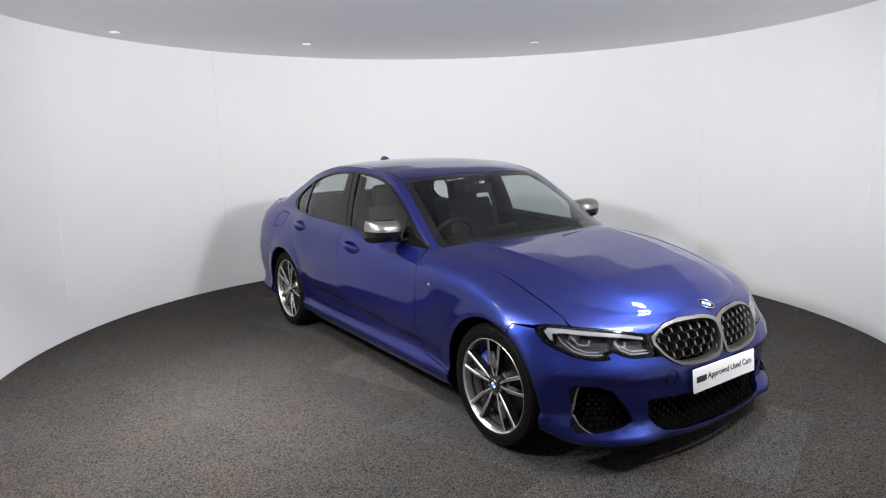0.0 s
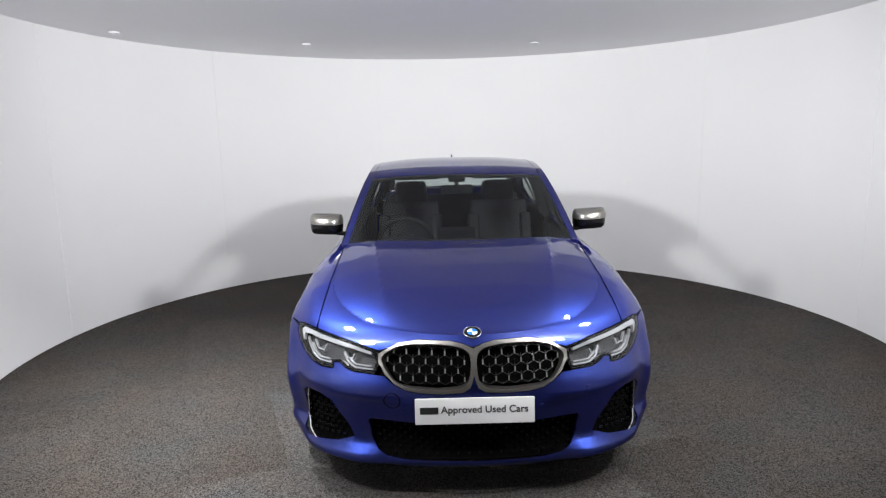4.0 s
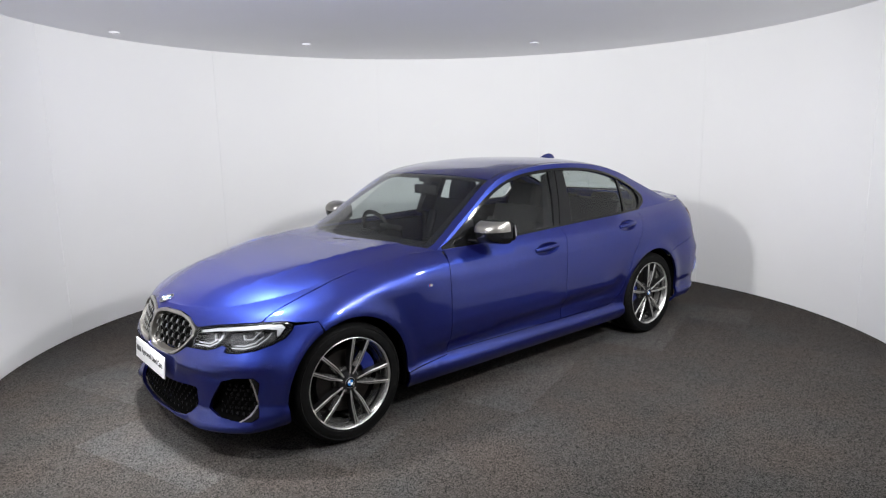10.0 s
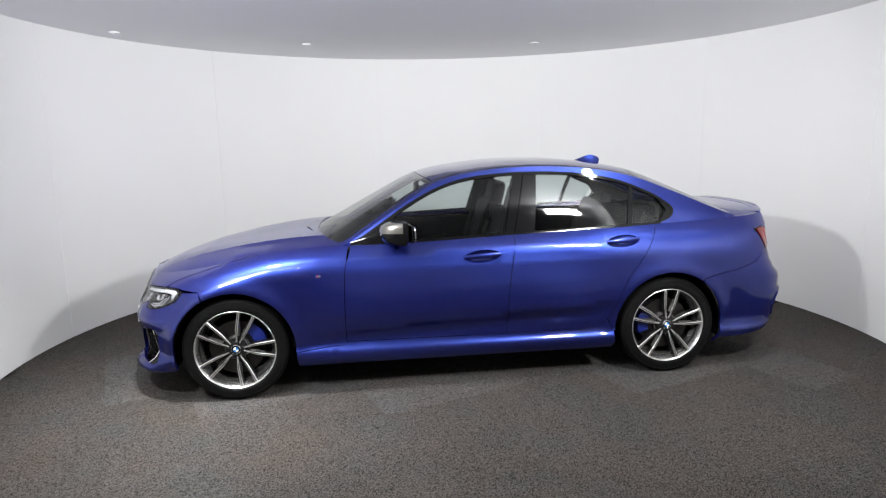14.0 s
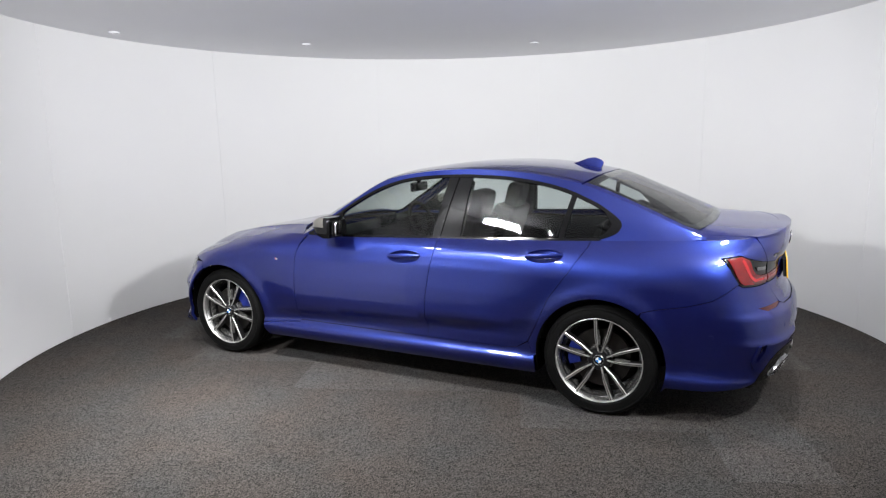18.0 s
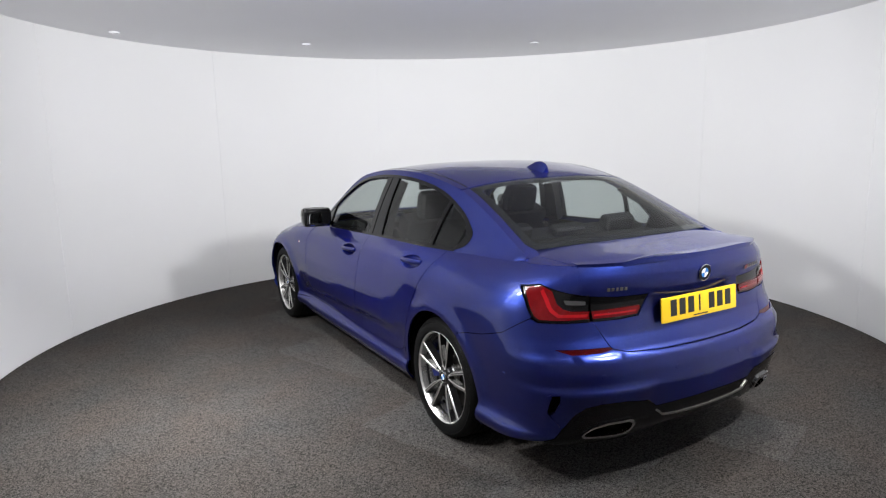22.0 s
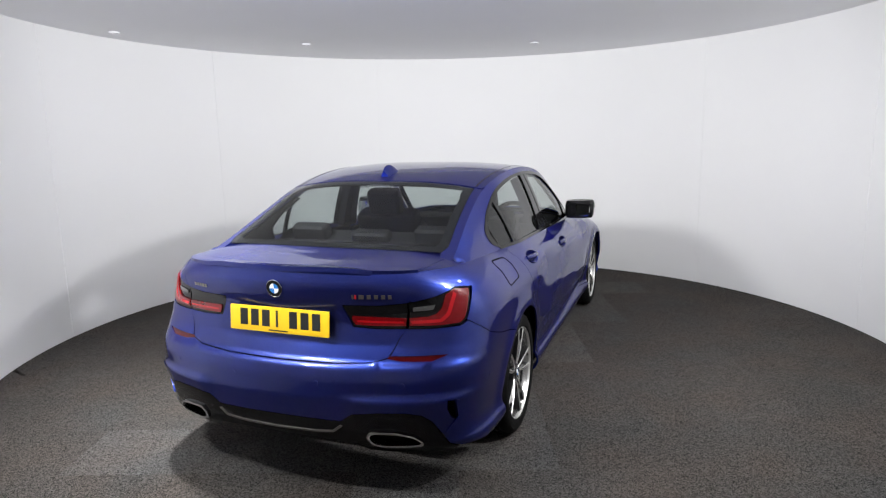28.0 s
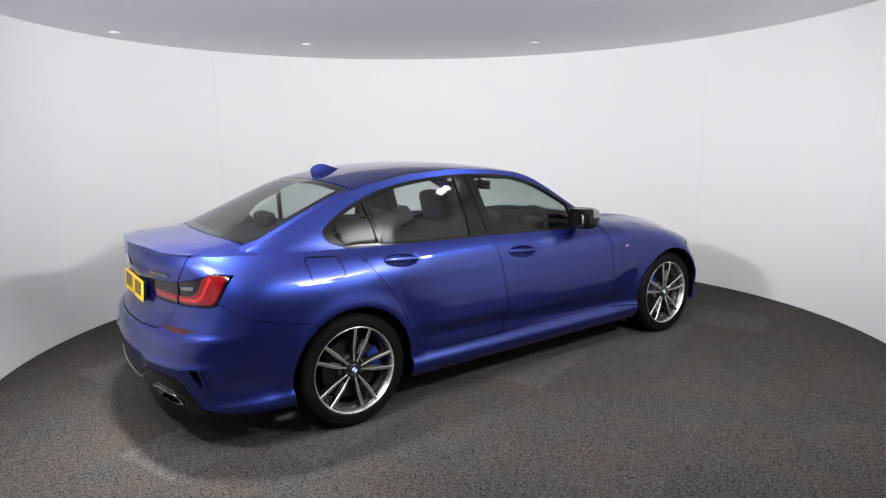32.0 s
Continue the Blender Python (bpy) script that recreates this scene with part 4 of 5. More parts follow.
LITRED = surface("bright_red_light_guide", (0.30, 0.003, 0.006), 0.12, coat=0.6)
LAMPCLEAR = surface("clear_grey_lamp", (0.09, 0.09, 0.09), 0.2, 0.3, coat=0.8)
for s in (1, -1):
    lamp = sheet("tail_lamp", shell, tail(TAIL_TOP + TAIL_LOW), SMOKE, car, side=s, lift=-0.004, thick=0.03, step=0.02, label="red and smoked L-shaped tail lamp")
    sheet("red_lens", shell, tail([(0.802, 0.955), (0.758, 0.965), (0.735, 0.945), (0.724, 0.890), (0.704, 0.866), (0.674, 0.855), (0.597, 0.851), (0.597, 0.818), (0.702, 0.816), (0.792, 0.820), (0.806, 0.834), (0.812, 0.895)]), RED, lamp, side=s, lift=0.003, thick=0.006, step=0.016)
    strip("light_bar", shell, tail([(0.764, 0.948), (0.757, 0.905), (0.747, 0.860), (0.722, 0.836), (0.604, 0.833)]), 0.014, LITRED, lamp, side=s, lift=0.0045, thick=0.003)
    strip("light_bar", shell, tail([(0.575, 0.833), (0.46, 0.834), (0.372, 0.836)]), 0.009, LITRED, boot_face, side=s, lift=0.0045, thick=0.003)
    sheet("clear_bar", shell, tail([(0.700, 0.905), (0.612, 0.897), (0.612, 0.880), (0.690, 0.884)]), LAMPCLEAR, lamp, side=s, lift=0.002, thick=0.005, step=0.016)
    sheet("lid_lamp", shell, tail([(0.590, 0.918), (0.475, 0.905), (0.312, 0.905), (0.331, 0.862), (0.357, 0.812), (0.453, 0.806), (0.580, 0.806)]), SMOKE, boot_face, side=s, lift=-0.002, thick=0.03, step=0.02)
    sheet("red_lens", shell, tail([(0.586, 0.851), (0.352, 0.858), (0.350, 0.842), (0.364, 0.819), (0.453, 0.816), (0.582, 0.817)]), RED, boot_face, side=s, lift=0.003, thick=0.006, step=0.016)

# -- bonnet --
xs = np.linspace(0.74, 1.93, 30)
bonnet_line = [(x, float(rim_y(x)) - (0.003 if x < HOOD else -0.001)) for x in xs]
front = [(x, float(rim_y(x))) for x in np.linspace(1.95, 2.055, 8)] + [(x, float(rim_y(x))) for x in np.linspace(2.06, 2.115, 9) if rim_y(x) > 0.03] + [(float(_x.max()), 0.0)]
back = [(0.93, 0.0), (0.925, 0.2), (0.90, 0.40), (0.84, 0.60), (0.76, 0.72)]
nose_top = nose([(0.0, 0.706), (0.045, 0.722), (0.095, 0.732), (0.242, 0.732), (0.331, 0.717), (0.385, 0.692), (0.422, 0.680), (0.425, 0.679), (0.532, 0.702), (0.642, 0.717), (0.690, 0.7225), (0.731, 0.7268)])
nose_top += flank([(x, z + 0.0008) for x, z in HOOD_LINE[::-1]])
nose_top += [(a, float(edge_z(plan_x(np.array([a]), np.array([0.75]))[0]))) for a in np.linspace(ax(HOOD + 0.01, float(rim_z(HOOD + 0.01))), XA + 1.5, 60)]
nose_top = nose_top if float(nose_top[-1][1]) > 0.708 else nose_top[:-1]
bonnet_panel = sheet("bonnet", bonnet, bonnet_line + front + back, PAINT, car, both=True, step=0.015)
under(sheet("bonnet_nose", shell, nose_top, PAINT, car, both=True, step=0.014), bonnet_panel)

# -- roof and screens --
sheet("roof", crownwork, [(0.115, 0.0), (0.115, 0.98)] + [(x, 1.0) for x in np.linspace(0.08, -1.2, 24)] + [(-1.245, 0.98), (-1.255, 0.0)], PAINT, car, both=True, step=0.05)
for s in (1, -1):
    strip("roof_seam", crownwork, [(x, 0.930) for x in np.linspace(0.10, -1.24, 40)], 0.012, BLACK, car, side=s, lift=0.0012, thick=0.002)
SCR_F = [(0.12, 0.0), (0.12, 0.915), (0.68, 0.945), (0.78, 0.92), (0.80, 0.0)]
SCR_R = [(-1.26, 0.0), (-1.26, 0.925), (-1.84, 0.935), (-1.885, 0.90), (-1.885, 0.0)]
windscreen = sheet("windscreen", crownwork, SCR_F, SCREEN, car, both=True, step=0.05, thick=0)
windscreen.visible_shadow = False
rear_window = sheet("rear_window", crownwork, SCR_R, GLASS, car, both=True, step=0.05, thick=0)
rear_window.visible_shadow = False
sheet("screen_border", crownwork, SCR_F + [(0.745, 0.0), (0.735, 0.86), (0.68, 0.89), (0.15, 0.86), (0.145, 0.0)], BLACK, windscreen, both=True, lift=-0.004, step=0.03, thick=0)
sheet("window_border", crownwork, SCR_R + [(-1.845, 0.0), (-1.84, 0.84), (-1.81, 0.87), (-1.31, 0.86), (-1.30, 0.0)], BLACK, rear_window, both=True, lift=-0.004, step=0.03, thick=0)
pair("a_pillar", crownwork, [(0.82, 0.925), (0.78, 0.924), (0.68, 0.949), (0.118, 0.919), (0.118, 1.0), (0.82, 1.0)], PAINT, car, step=0.03)
pair("c_pillar", crownwork, [(-1.258, 0.929), (-1.84, 0.939), (-1.89, 0.91), (-1.99, 0.91), (-1.99, 1.0), (-1.258, 1.0)], PAINT, car, step=0.03)
# cowl under the screen's foot
sheet("cowl", crownwork, [(0.79, 0.0), (0.785, 0.90), (0.70, 0.97), (0.74, 1.06), (0.84, 0.97), (0.92, 0.5), (0.92, 0.0)], MATT, car, both=True, lift=-0.012, step=0.03, thick=0.01)

# dark strips behind the shut lines: the gaps' shade put into colour
for line in (flank([(0.733, 0.345), (0.733, 0.60), (0.726, 0.80), (0.712, 0.868)]), flank([(-0.374, 0.93), (-0.347, 0.80), (-0.320, 0.60), (-0.314, 0.345)]),
             flank([(-1.342, 0.985), (-1.247, 0.84), (-1.132, 0.68), (-1.062, 0.52), (-1.002, 0.398), (-0.93, 0.350), (-0.85, 0.338), (0.735, 0.338)]), edge(0.80, HOOD, 12, 0.004) + flank([(x, z) for x, z in HOOD_LINE]),
             flank([(-2.10, 0.803), (-2.02, 0.744), (-1.87, 0.698), (-1.73, 0.670), (-1.67, 0.652)])):
    for s in (1, -1):
        strip("gap_shade", shell, line, 0.024, DARK, car, side=s, lift=-0.006, thick=0)

# side windows, outline (x, z)
DLO_TOP = smooth_curve([(0.685, 0.957), (0.60, 0.998), (0.46, 1.088), (0.30, 1.190), (0.10, 1.290), (-0.12, 1.348), (-0.45, 1.372), (-0.80, 1.360), (-1.10, 1.310), (-1.33, 1.224), (-1.455, 1.150),
                        (-1.50, 1.105), (-1.475, 1.060), (-1.40, 1.030)], 5)
belt = [(x, float(rim_z(x)) + 0.006) for x in np.linspace(-1.36, 0.67, 40)]
DLO = DLO_TOP + belt
ring = [(x, float(rim_z(x)) - 0.01) for x in np.linspace(0.80, -1.96, 60)] + [(x, float(rail_z(x))) for x in np.linspace(-1.96, 0.78, 90)]
pair("cabin_side", cabin, ring, PAINT, car, holes=[DLO], step=0.04, thick=0.03)


def dlo_top(x):
    T = np.array(DLO_TOP[:-10])
    return float(np.interp(-x, -T[:, 0], T[:, 1]))


def pane(x_low0, x_low1, x_top0, x_top1, n=10):
    """Outline of a side pane between two posts: feet and tops in x, front first."""
    low = [(x, float(rim_z(x)) + 0.008) for x in np.linspace(x_low1, x_low0, n)]
    top = [(x, dlo_top(x) - 0.008) for x in np.linspace(x_top0, x_top1, 2 * n)]
    return low + top


for s, fd, rd in ((1, front_doors[0], rear_doors[0]), (-1, front_doors[1], rear_doors[1])):
    sheet("window_pane", cabin, pane(0.44, -0.33, 0.42, -0.405), GLASS, fd, side=s, thick=0, lift=-0.008).visible_shadow = False
    sheet("window_pane", cabin, pane(-0.50, -1.155, -0.535, -1.205), GLASS, rd, side=s, thick=0, lift=-0.008).visible_shadow = False
    sheet("quarter_pane", cabin, pane(-1.185, -1.39, -1.235, -1.43), GLASS, rd, side=s, thick=0, lift=-0.008).visible_shadow = False
    post = [(-0.325, float(rim_z(-0.325)) + 0.004), (-0.52, float(rim_z(-0.52)) + 0.004), (-0.560, dlo_top(-0.56)), (-0.40, dlo_top(-0.40))]
    sheet("b_pillar", cabin, post, BLACK, car, side=s, thick=0.02, lift=0.0)
    strip("pillar_gap", cabin, [(-0.383, 0.99), (-0.47, 1.362)], 0.006, DARK, fd, side=s, lift=0.0015, thick=0.002)
    strip("glass_divider", cabin, [(-1.170, float(rim_z(-1.17)) + 0.004), (-1.222, dlo_top(-1.222))], 0.030, BLACK, rd, side=s, lift=0.0, thick=0.015)
    corner = [(-1.375, float(rim_z(-1.375)) + 0.006), (-1.40, 1.035), (-1.475, 1.062), (-1.497, 1.105), (-1.455, 1.150), (-1.40, 1.185), (-1.455, 1.105), (-1.425, 1.06)]
    sheet("window_corner", cabin, corner, BLACK, rd, side=s, thick=0.02, lift=0.0, step=0.02)
    tri = [(0.680, 0.957), (0.42, float(rim_z(0.42)) + 0.004), (0.40, 1.118), (0.46, 1.084), (0.60, 0.994)]
    sheet("mirror_base", cabin, tri, BLACK, fd, side=s, thick=0.02, lift=0.0, step=0.02)
    strip("window_trim", cabin, DLO_TOP, 0.018, BLACK, car, side=s, lift=0.003, thick=0.012, label="gloss black window trim")
    strip("belt_trim", cabin, [(x, float(rim_z(x)) + 0.006) for x in np.linspace(0.67, -1.40, 60)], 0.016, BLACK, car, side=s, lift=0.004, thick=0.012, label="gloss black belt trim")


# -- wheels: local z is the axle, outwards --
def wheel_thing(x, side):
    base = {(1, 1): 35, (0, 1): 48, (1, -1): 16, (0, -1): 3}[(int(x > 0), side)]
    wheel = under(new("wheel"), car)
    wheel.matrix_basis = Matrix.Translation((x, side * TRACK, HUB)) @ pose(0, 0, 0, -90 * side, 0, 0)
    m = Matrix()
    bm = bmesh.new()
    R = 0.331
    prof = [(0.246, -0.008), (0.250, 0.004), (0.258, 0.006), (0.262, 0.010), (0.285, 0.013), (0.302, 0.008), (0.306, 0.010), (0.316, 0.004), (0.324, -0.006), (0.329, -0.020)]
    for g in (-0.055, -0.095, -0.145, -0.185):
        prof += [(R, g + 0.012), (R, g + 0.005), (R - 0.007, g + 0.004), (R - 0.007, g - 0.004), (R, g - 0.005)]
    prof += [(0.329, -0.215), (0.318, -0.236), (0.285, -0.245), (0.246, -0.238), (0.240, -0.12)]
    lathe(bm, prof, m, 72, close=True)
    part("tyre", bm, RUBBER, wheel, "black low-profile tyre")
    bm = bmesh.new()
    lathe(bm, [(0.2535, -0.002), (0.2535, 0.004), (0.2505, 0.006), (0.2465, 0.002), (0.244, -0.006)], m, 72)
    part("rim_lip", bm, MACHINED, wheel)
    bm = bmesh.new()
    lathe(bm, [(0.2445, -0.005), (0.240, -0.010), (0.234, -0.030), (0.232, -0.036)], m, 72)
    part("rim_flange", bm, GREYALLOY, wheel)
    bm = bmesh.new()
    lathe(bm, [(0.2325, -0.034), (0.228, -0.037), (0.2275, -0.046)], m, 60)
    part("rim_groove", bm, GUNMETAL, wheel)
    bm = bmesh.new()
    lathe(bm, [(0.2280, -0.045), (0.222, -0.060), (0.216, -0.085)], m, 60)
    part("rim_step", bm, GREYALLOY, wheel)
    bm = bmesh.new()
    lathe(bm, [(0.2165, -0.083), (0.212, -0.11), (0.215, -0.20), (0.236, -0.225)], m, 60)
    part("rim_barrel", bm, GUNMETAL, wheel)
    for k in range(5):
        turn = pose(0, 0, 0, 0, 0, 72 * k + base)
        for s in (1, -1):
            # each spoke bows outwards: a dark body under a bright face with turned-down edges
            line = [(0.046, 0.009, -0.019, 0.0042), (0.085, 0.0195, -0.013, 0.0058), (0.125, 0.0300, -0.008, 0.0082), (0.175, 0.0375, -0.005, 0.0086), (0.2435, 0.0475, -0.003, 0.0092)]
            body, face, facet = bmesh.new(), bmesh.new(), bmesh.new()
            low, top, slope = [], [], []
            for i, (r, off, z, w) in enumerate(line):
                a, b = line[max(i - 1, 0)], line[min(i + 1, 4)]
                d = Vector((b[0] - a[0], s * (b[1] - a[1]), 0)).normalized()
                n = Vector((-d.y, d.x, 0)) * s          # away from the pair's middle
                p = Vector((r, s * off, z))
                low.append([body.verts.new(turn @ (p + n * q + Vector((0, 0, h)))) for q, h in ((-w - 0.002, -0.040), (-w - 0.001, -0.0015), (w + 0.001, -0.0015), (w + 0.004, -0.040))])
                top.append([face.verts.new(turn @ (p + n * q + Vector((0, 0, h)))) for q, h in ((-w, -0.001), (-w * 0.74, 0.0022), (w * 0.60, 0.0022), (w, -0.001))])
                if 0 < i < 4:
                    slope.append([facet.verts.new(turn @ (p + n * q + Vector((0, 0, h)))) for q, h in ((-w - 0.0015, -0.003), (-w - 0.0015 - (0.009, 0.012, 0.003)[i - 1], -0.024))])
            for bm, rows in ((body, low), (face, top)):
                for r0, r1 in zip(rows, rows[1:]):
                    for i in range(4):
                        bm.faces.new((r0[i], r0[(i + 1) % 4], r1[(i + 1) % 4], r1[i]))
                bm.faces.new(rows[0]), bm.faces.new(rows[-1])
            for r0, r1 in zip(slope, slope[1:]):
                facet.faces.new((r0[0], r0[1], r1[1], r1[0]))
            spoke = part("spoke", body, GUNMETAL, wheel)
            part("machined_face", face, MACHINED, spoke, sharp=12)
            part("inner_facet", facet, GREYALLOY, spoke)
            groove = bmesh.new()
            rows = []
            for i, (r, off, z, w) in enumerate(line[1:]):
                a, b = line[i], line[min(i + 2, 4)]
                d = Vector((b[0] - a[0], s * (b[1] - a[1]), 0)).normalized()
                n = Vector((-d.y, d.x, 0)) * s
                rows.append([groove.verts.new(turn @ (Vector((r - (0.006 if i == 3 else 0), s * off, z + 0.0026)) + n * q * w)) for q in (-0.30, 0.22)])
            for r0, r1 in zip(rows, rows[1:]):
                groove.faces.new((r0[0], r0[1], r1[1], r1[0]))
            part("spoke_groove", groove, GREYDARK, spoke)
    bm = bmesh.new()
    lathe(bm, [(0.001, -0.012), (0.030, -0.012), (0.034, -0.016), (0.060, -0.020), (0.068, -0.030), (0.070, -0.06)], m, 40)
    part("hub", bm, GUNMETAL, wheel)
    for k in range(5):
        bm = bmesh.new()
        a = radians(72 * k + 54)
        lathe(bm, [(0.001, -0.014), (0.007, -0.014), (0.009, -0.022), (0.009, -0.03)], Matrix.Translation((0.048 * math.cos(a), 0.048 * math.sin(a), 0)), 6)
        part("wheel_bolt", bm, CHROME, wheel)
    roundel(wheel, Matrix.Translation((0, 0, -0.012)), 0.030)
    bm = bmesh.new()
    lathe(bm, [(0.08, -0.075), (0.082, -0.070), (0.172, -0.070), (0.174, -0.073), (0.174, -0.100), (0.08, -0.100)], m, 60)
    part("brake_disc", bm, STEEL, wheel)
    bm = bmesh.new()
    lathe(bm, [(0.052, -0.040), (0.074, -0.042), (0.080, -0.050), (0.081, -0.072)], m, 40)
    part("brake_hat", bm, GREYALLOY, wheel)
    bm = bmesh.new()
    a0 = {(1, 1): 215, (0, 1): 355, (1, -1): 145, (0, -1): 5}[(int(x > 0), side)]
    pts = [(r * math.cos(radians(a)), r * math.sin(radians(a))) for r, sgn in ((0.190, 1), (0.118, -1)) for a in ([a0 + sgn * q for q in (-24, -16, -8, 0, 8, 16, 24)])]
    prism(bm, pts, Matrix.Translation((0, 0, -0.125)), 0.075, 0.008)
    part("brake_caliper", bm, CALIPER, wheel, "blue painted brake caliper")
    return wheel


ROUNDEL_BLUE = surface("roundel_blue", (0.02, 0.17, 0.50), 0.2, coat=0.6)


def roundel(parent, m, r, n=8):
    """A round badge of black ring and blue and white quarters."""
    bm = bmesh.new()
    lathe(bm, [(r, 0), (r, 0.003), (r * 0.95, 0.0045), (r * 0.92, 0.0035), (r * 0.92, 0)], m, 36)
    base = part("badge", bm, CHROME, parent, "round black, blue and white badge")
    bm = bmesh.new()
    lathe(bm, [(0.0005, 0.0030), (r * 0.92, 0.0030), (r * 0.92, 0)], m, 36)
    part("badge_ring", bm, BLACK, base) if parent is car else under(part("badge_ring", bm, BLACK, None), parent)
    for k in range(4):
        bm = bmesh.new()
        pts = [(0, 0)] + [(r * 0.56 * math.cos(radians(90 * k + 90 * i / n)), r * 0.56 * math.sin(radians(90 * k + 90 * i / n))) for i in range(n + 1)]
        prism(bm, pts, m @ Matrix.Translation((0, 0, 0.0028)), 0.0010)
        q = part("badge_quarter", bm, WHITE if k % 2 else ROUNDEL_BLUE, None)
        under(q, base if parent is car else parent)


for wx in (AXLE, -AXLE):
    for ws in (1, -1):
        wheel_thing(wx, ws)

# wheel wells and floor pan close the car's underside
for wx in (AXLE, -AXLE):
    for ws in (1, -1):
        bm = bmesh.new()
        pts = arch(wx, -15, 195, 0.378, 30)
        o = [bm.verts.new((px, ws * 0.868, pz)) for px, pz in pts]
        i = [bm.verts.new((px, ws * 0.52, pz)) for px, pz in pts]
        for k in range(len(pts) - 1):
            bm.faces.new((o[k], o[k + 1], i[k + 1], i[k]))
        bm.faces.new(i)
        part("wheel_well", bm, DARK, car)
bm = bmesh.new()
box(bm, 0, 0, 0.24, 2.1, 1.66, 0.10, bevel=0.02)
box(bm, 0, 0, 0.24, 3.8, 0.9, 0.10, bevel=0.02)
part("floor_pan", bm, DARK, car)


# -- badges, plates, mirrors, aerial, wipers --
def frame_at(surf, a, b, lift=0.0, up=(0, 0, 1)):
    """A pose on a surface whose local z points outwards and local y up."""
    e = 1e-3
    f = lambda u, v: Vector([float(k[0]) for k in surf(np.array([u]), np.array([v]))])
    p, du, dv = f(a, b), f(a + e, b) - f(a - e, b), f(a, b + e) - f(a, b - e)
    n = du.cross(dv).normalized()
    if n.dot(p - Vector((max(-1.5, min(1.2, p.x)) * 0.9, 0, 0.6))) < 0:
        n = -n
    x = Vector(up).cross(n).normalized()
    y = n.cross(x)
    m = Matrix((x, y, n)).transposed().to_4x4()
    m.translation = p + n * lift
    return m


roundel(car, frame_at(bonnet, 2.072, 0.0, 0.001), 0.041)
roundel(car, frame_at(shell, XR - 1.4 + 1e-4, 0.975, 0.001), 0.041)


def words(text, size, m, material, parent, name="lettering"):
    """Lettering in the built-in font, as a thin mesh."""
    cu = bpy.data.curves.new("lettering", "FONT")
    cu.body, cu.size, cu.extrude, cu.align_x, cu.align_y = text, size, 0.0006, "LEFT", "CENTER"
    cu.offset = 0.0005
    tmp = bpy.data.objects.new("lettering", cu)
    me = bpy.data.meshes.new_from_object(tmp)
    bpy.data.objects.remove(tmp)
    me.transform(m)
    me.materials.clear()
    me.materials.append(material)
    return under(new(name, me), parent)


def plate(name, m, material, label):
    bm = bmesh.new()
    pts = rounded([(-0.262, -0.058), (0.262, -0.058), (0.262, 0.058), (-0.262, 0.058)], 0.005, 3)
    prism(bm, pts, m, 0.006, 0.0015)
    return part(name, bm, material, car, label)


def bars(name, cells, m, material, parent):
    """Plain bars (x, y, width, height) in place of characters."""
    for x, y, w, h in cells:
        bm = bmesh.new()
        box(bm, x, y, 0.0068, w, h, 0.0012, m)
        part(name, bm, material, parent, smooth=False)


front_plate_m = Matrix.Translation((2.192, 0.0, 0.441)) @ pose(0, 0, 0, 90, 0, 90) @ pose(0, 0, 0, -5, 0, 0)
front_plate = plate("front_plate", front_plate_m, WHITE, "white dealer plate with black lettering")
bars("print_bar", [(-0.200, 0.004, 0.080, 0.030)], front_plate_m, INK, front_plate)
words("Approved Used Cars", 0.0445, front_plate_m @ Matrix.Translation((-0.148, 0.005, 0.0066)), INK, front_plate)
rear_plate_m = Matrix.Translation((-2.374, 0.0, 0.823)) @ pose(0, 0, 0, 90, 0, -90) @ pose(0, 0, 0, -5, 0, 0)
bm = bmesh.new()
box(bm, 0, 0, -0.009, 0.50, 0.10, 0.018, rear_plate_m)
part("plate_mount", bm, MATT, car)
rear_plate = plate("rear_plate", rear_plate_m, YELLOW, "yellow number plate with black bars")
bars("character_bar", [(-0.185 + 0.0595 * i + (0.026 if i > 3 else 0), 0.006, 0.041 if i != 3 else 0.011, 0.076) for i in range(7)], rear_plate_m, INK, rear_plate)
bars("maker_bar", [(0.0, -0.048, 0.10, 0.006)], rear_plate_m, INK, rear_plate)

# model badges on the boot lid, plain bars in their colours
STRIPE_RED = surface("badge_red", (0.45, 0.02, 0.03), 0.3)
m = frame_at(shell, ay(0.475, 0.945, False), 0.945, 0.001)
for k, w in enumerate((0.014, 0.012, 0.010, 0.014, 0.012)):
    bm = bmesh.new()
    box(bm, -0.045 + 0.021 * k, 0, 0.001, w, 0.014, 0.003, m)
    part("badge_bar", bm, SATIN, boot_face, smooth=False)
m = frame_at(shell, ay(0.445, 0.945, False), 0.945, 0.001)
flip = Matrix.Diagonal((1, -1, 1, 1))
for k, (w, mat_) in enumerate(((0.008, SATIN), (0.008, STRIPE_RED), (0.024, SATIN), (0.018, SATIN), (0.018, SATIN), (0.018, SATIN), (0.016, SATIN))):
    bm = bmesh.new()
    box(bm, 1.12 * (0.073 - [0, 0.011, 0.034, 0.064, 0.092, 0.120, 0.146][k]), 0.004, 0.0015, 0.92 * w, 0.018, 0.003, flip @ m)
    part("badge_bar", bm, mat_, boot_face, smooth=False)
for s in (1, -1):
    m = frame_at(shell, 0.885, 0.785, 0.0005)
    if s < 0:
        m = flip @ m
    for k, (w, mat_) in enumerate(((0.007, ROUNDEL_BLUE), (0.007, STRIPE_RED), (0.022, CHROME))):
        bm = bmesh.new()
        box(bm, s * (-0.016 + [0, 0.006, 0.019][k]), 0, 0.001, w * 0.75, 0.013, 0.003, m)
        part("side_badge", bm, mat_, fenders[0 if s > 0 else 1], smooth=False)

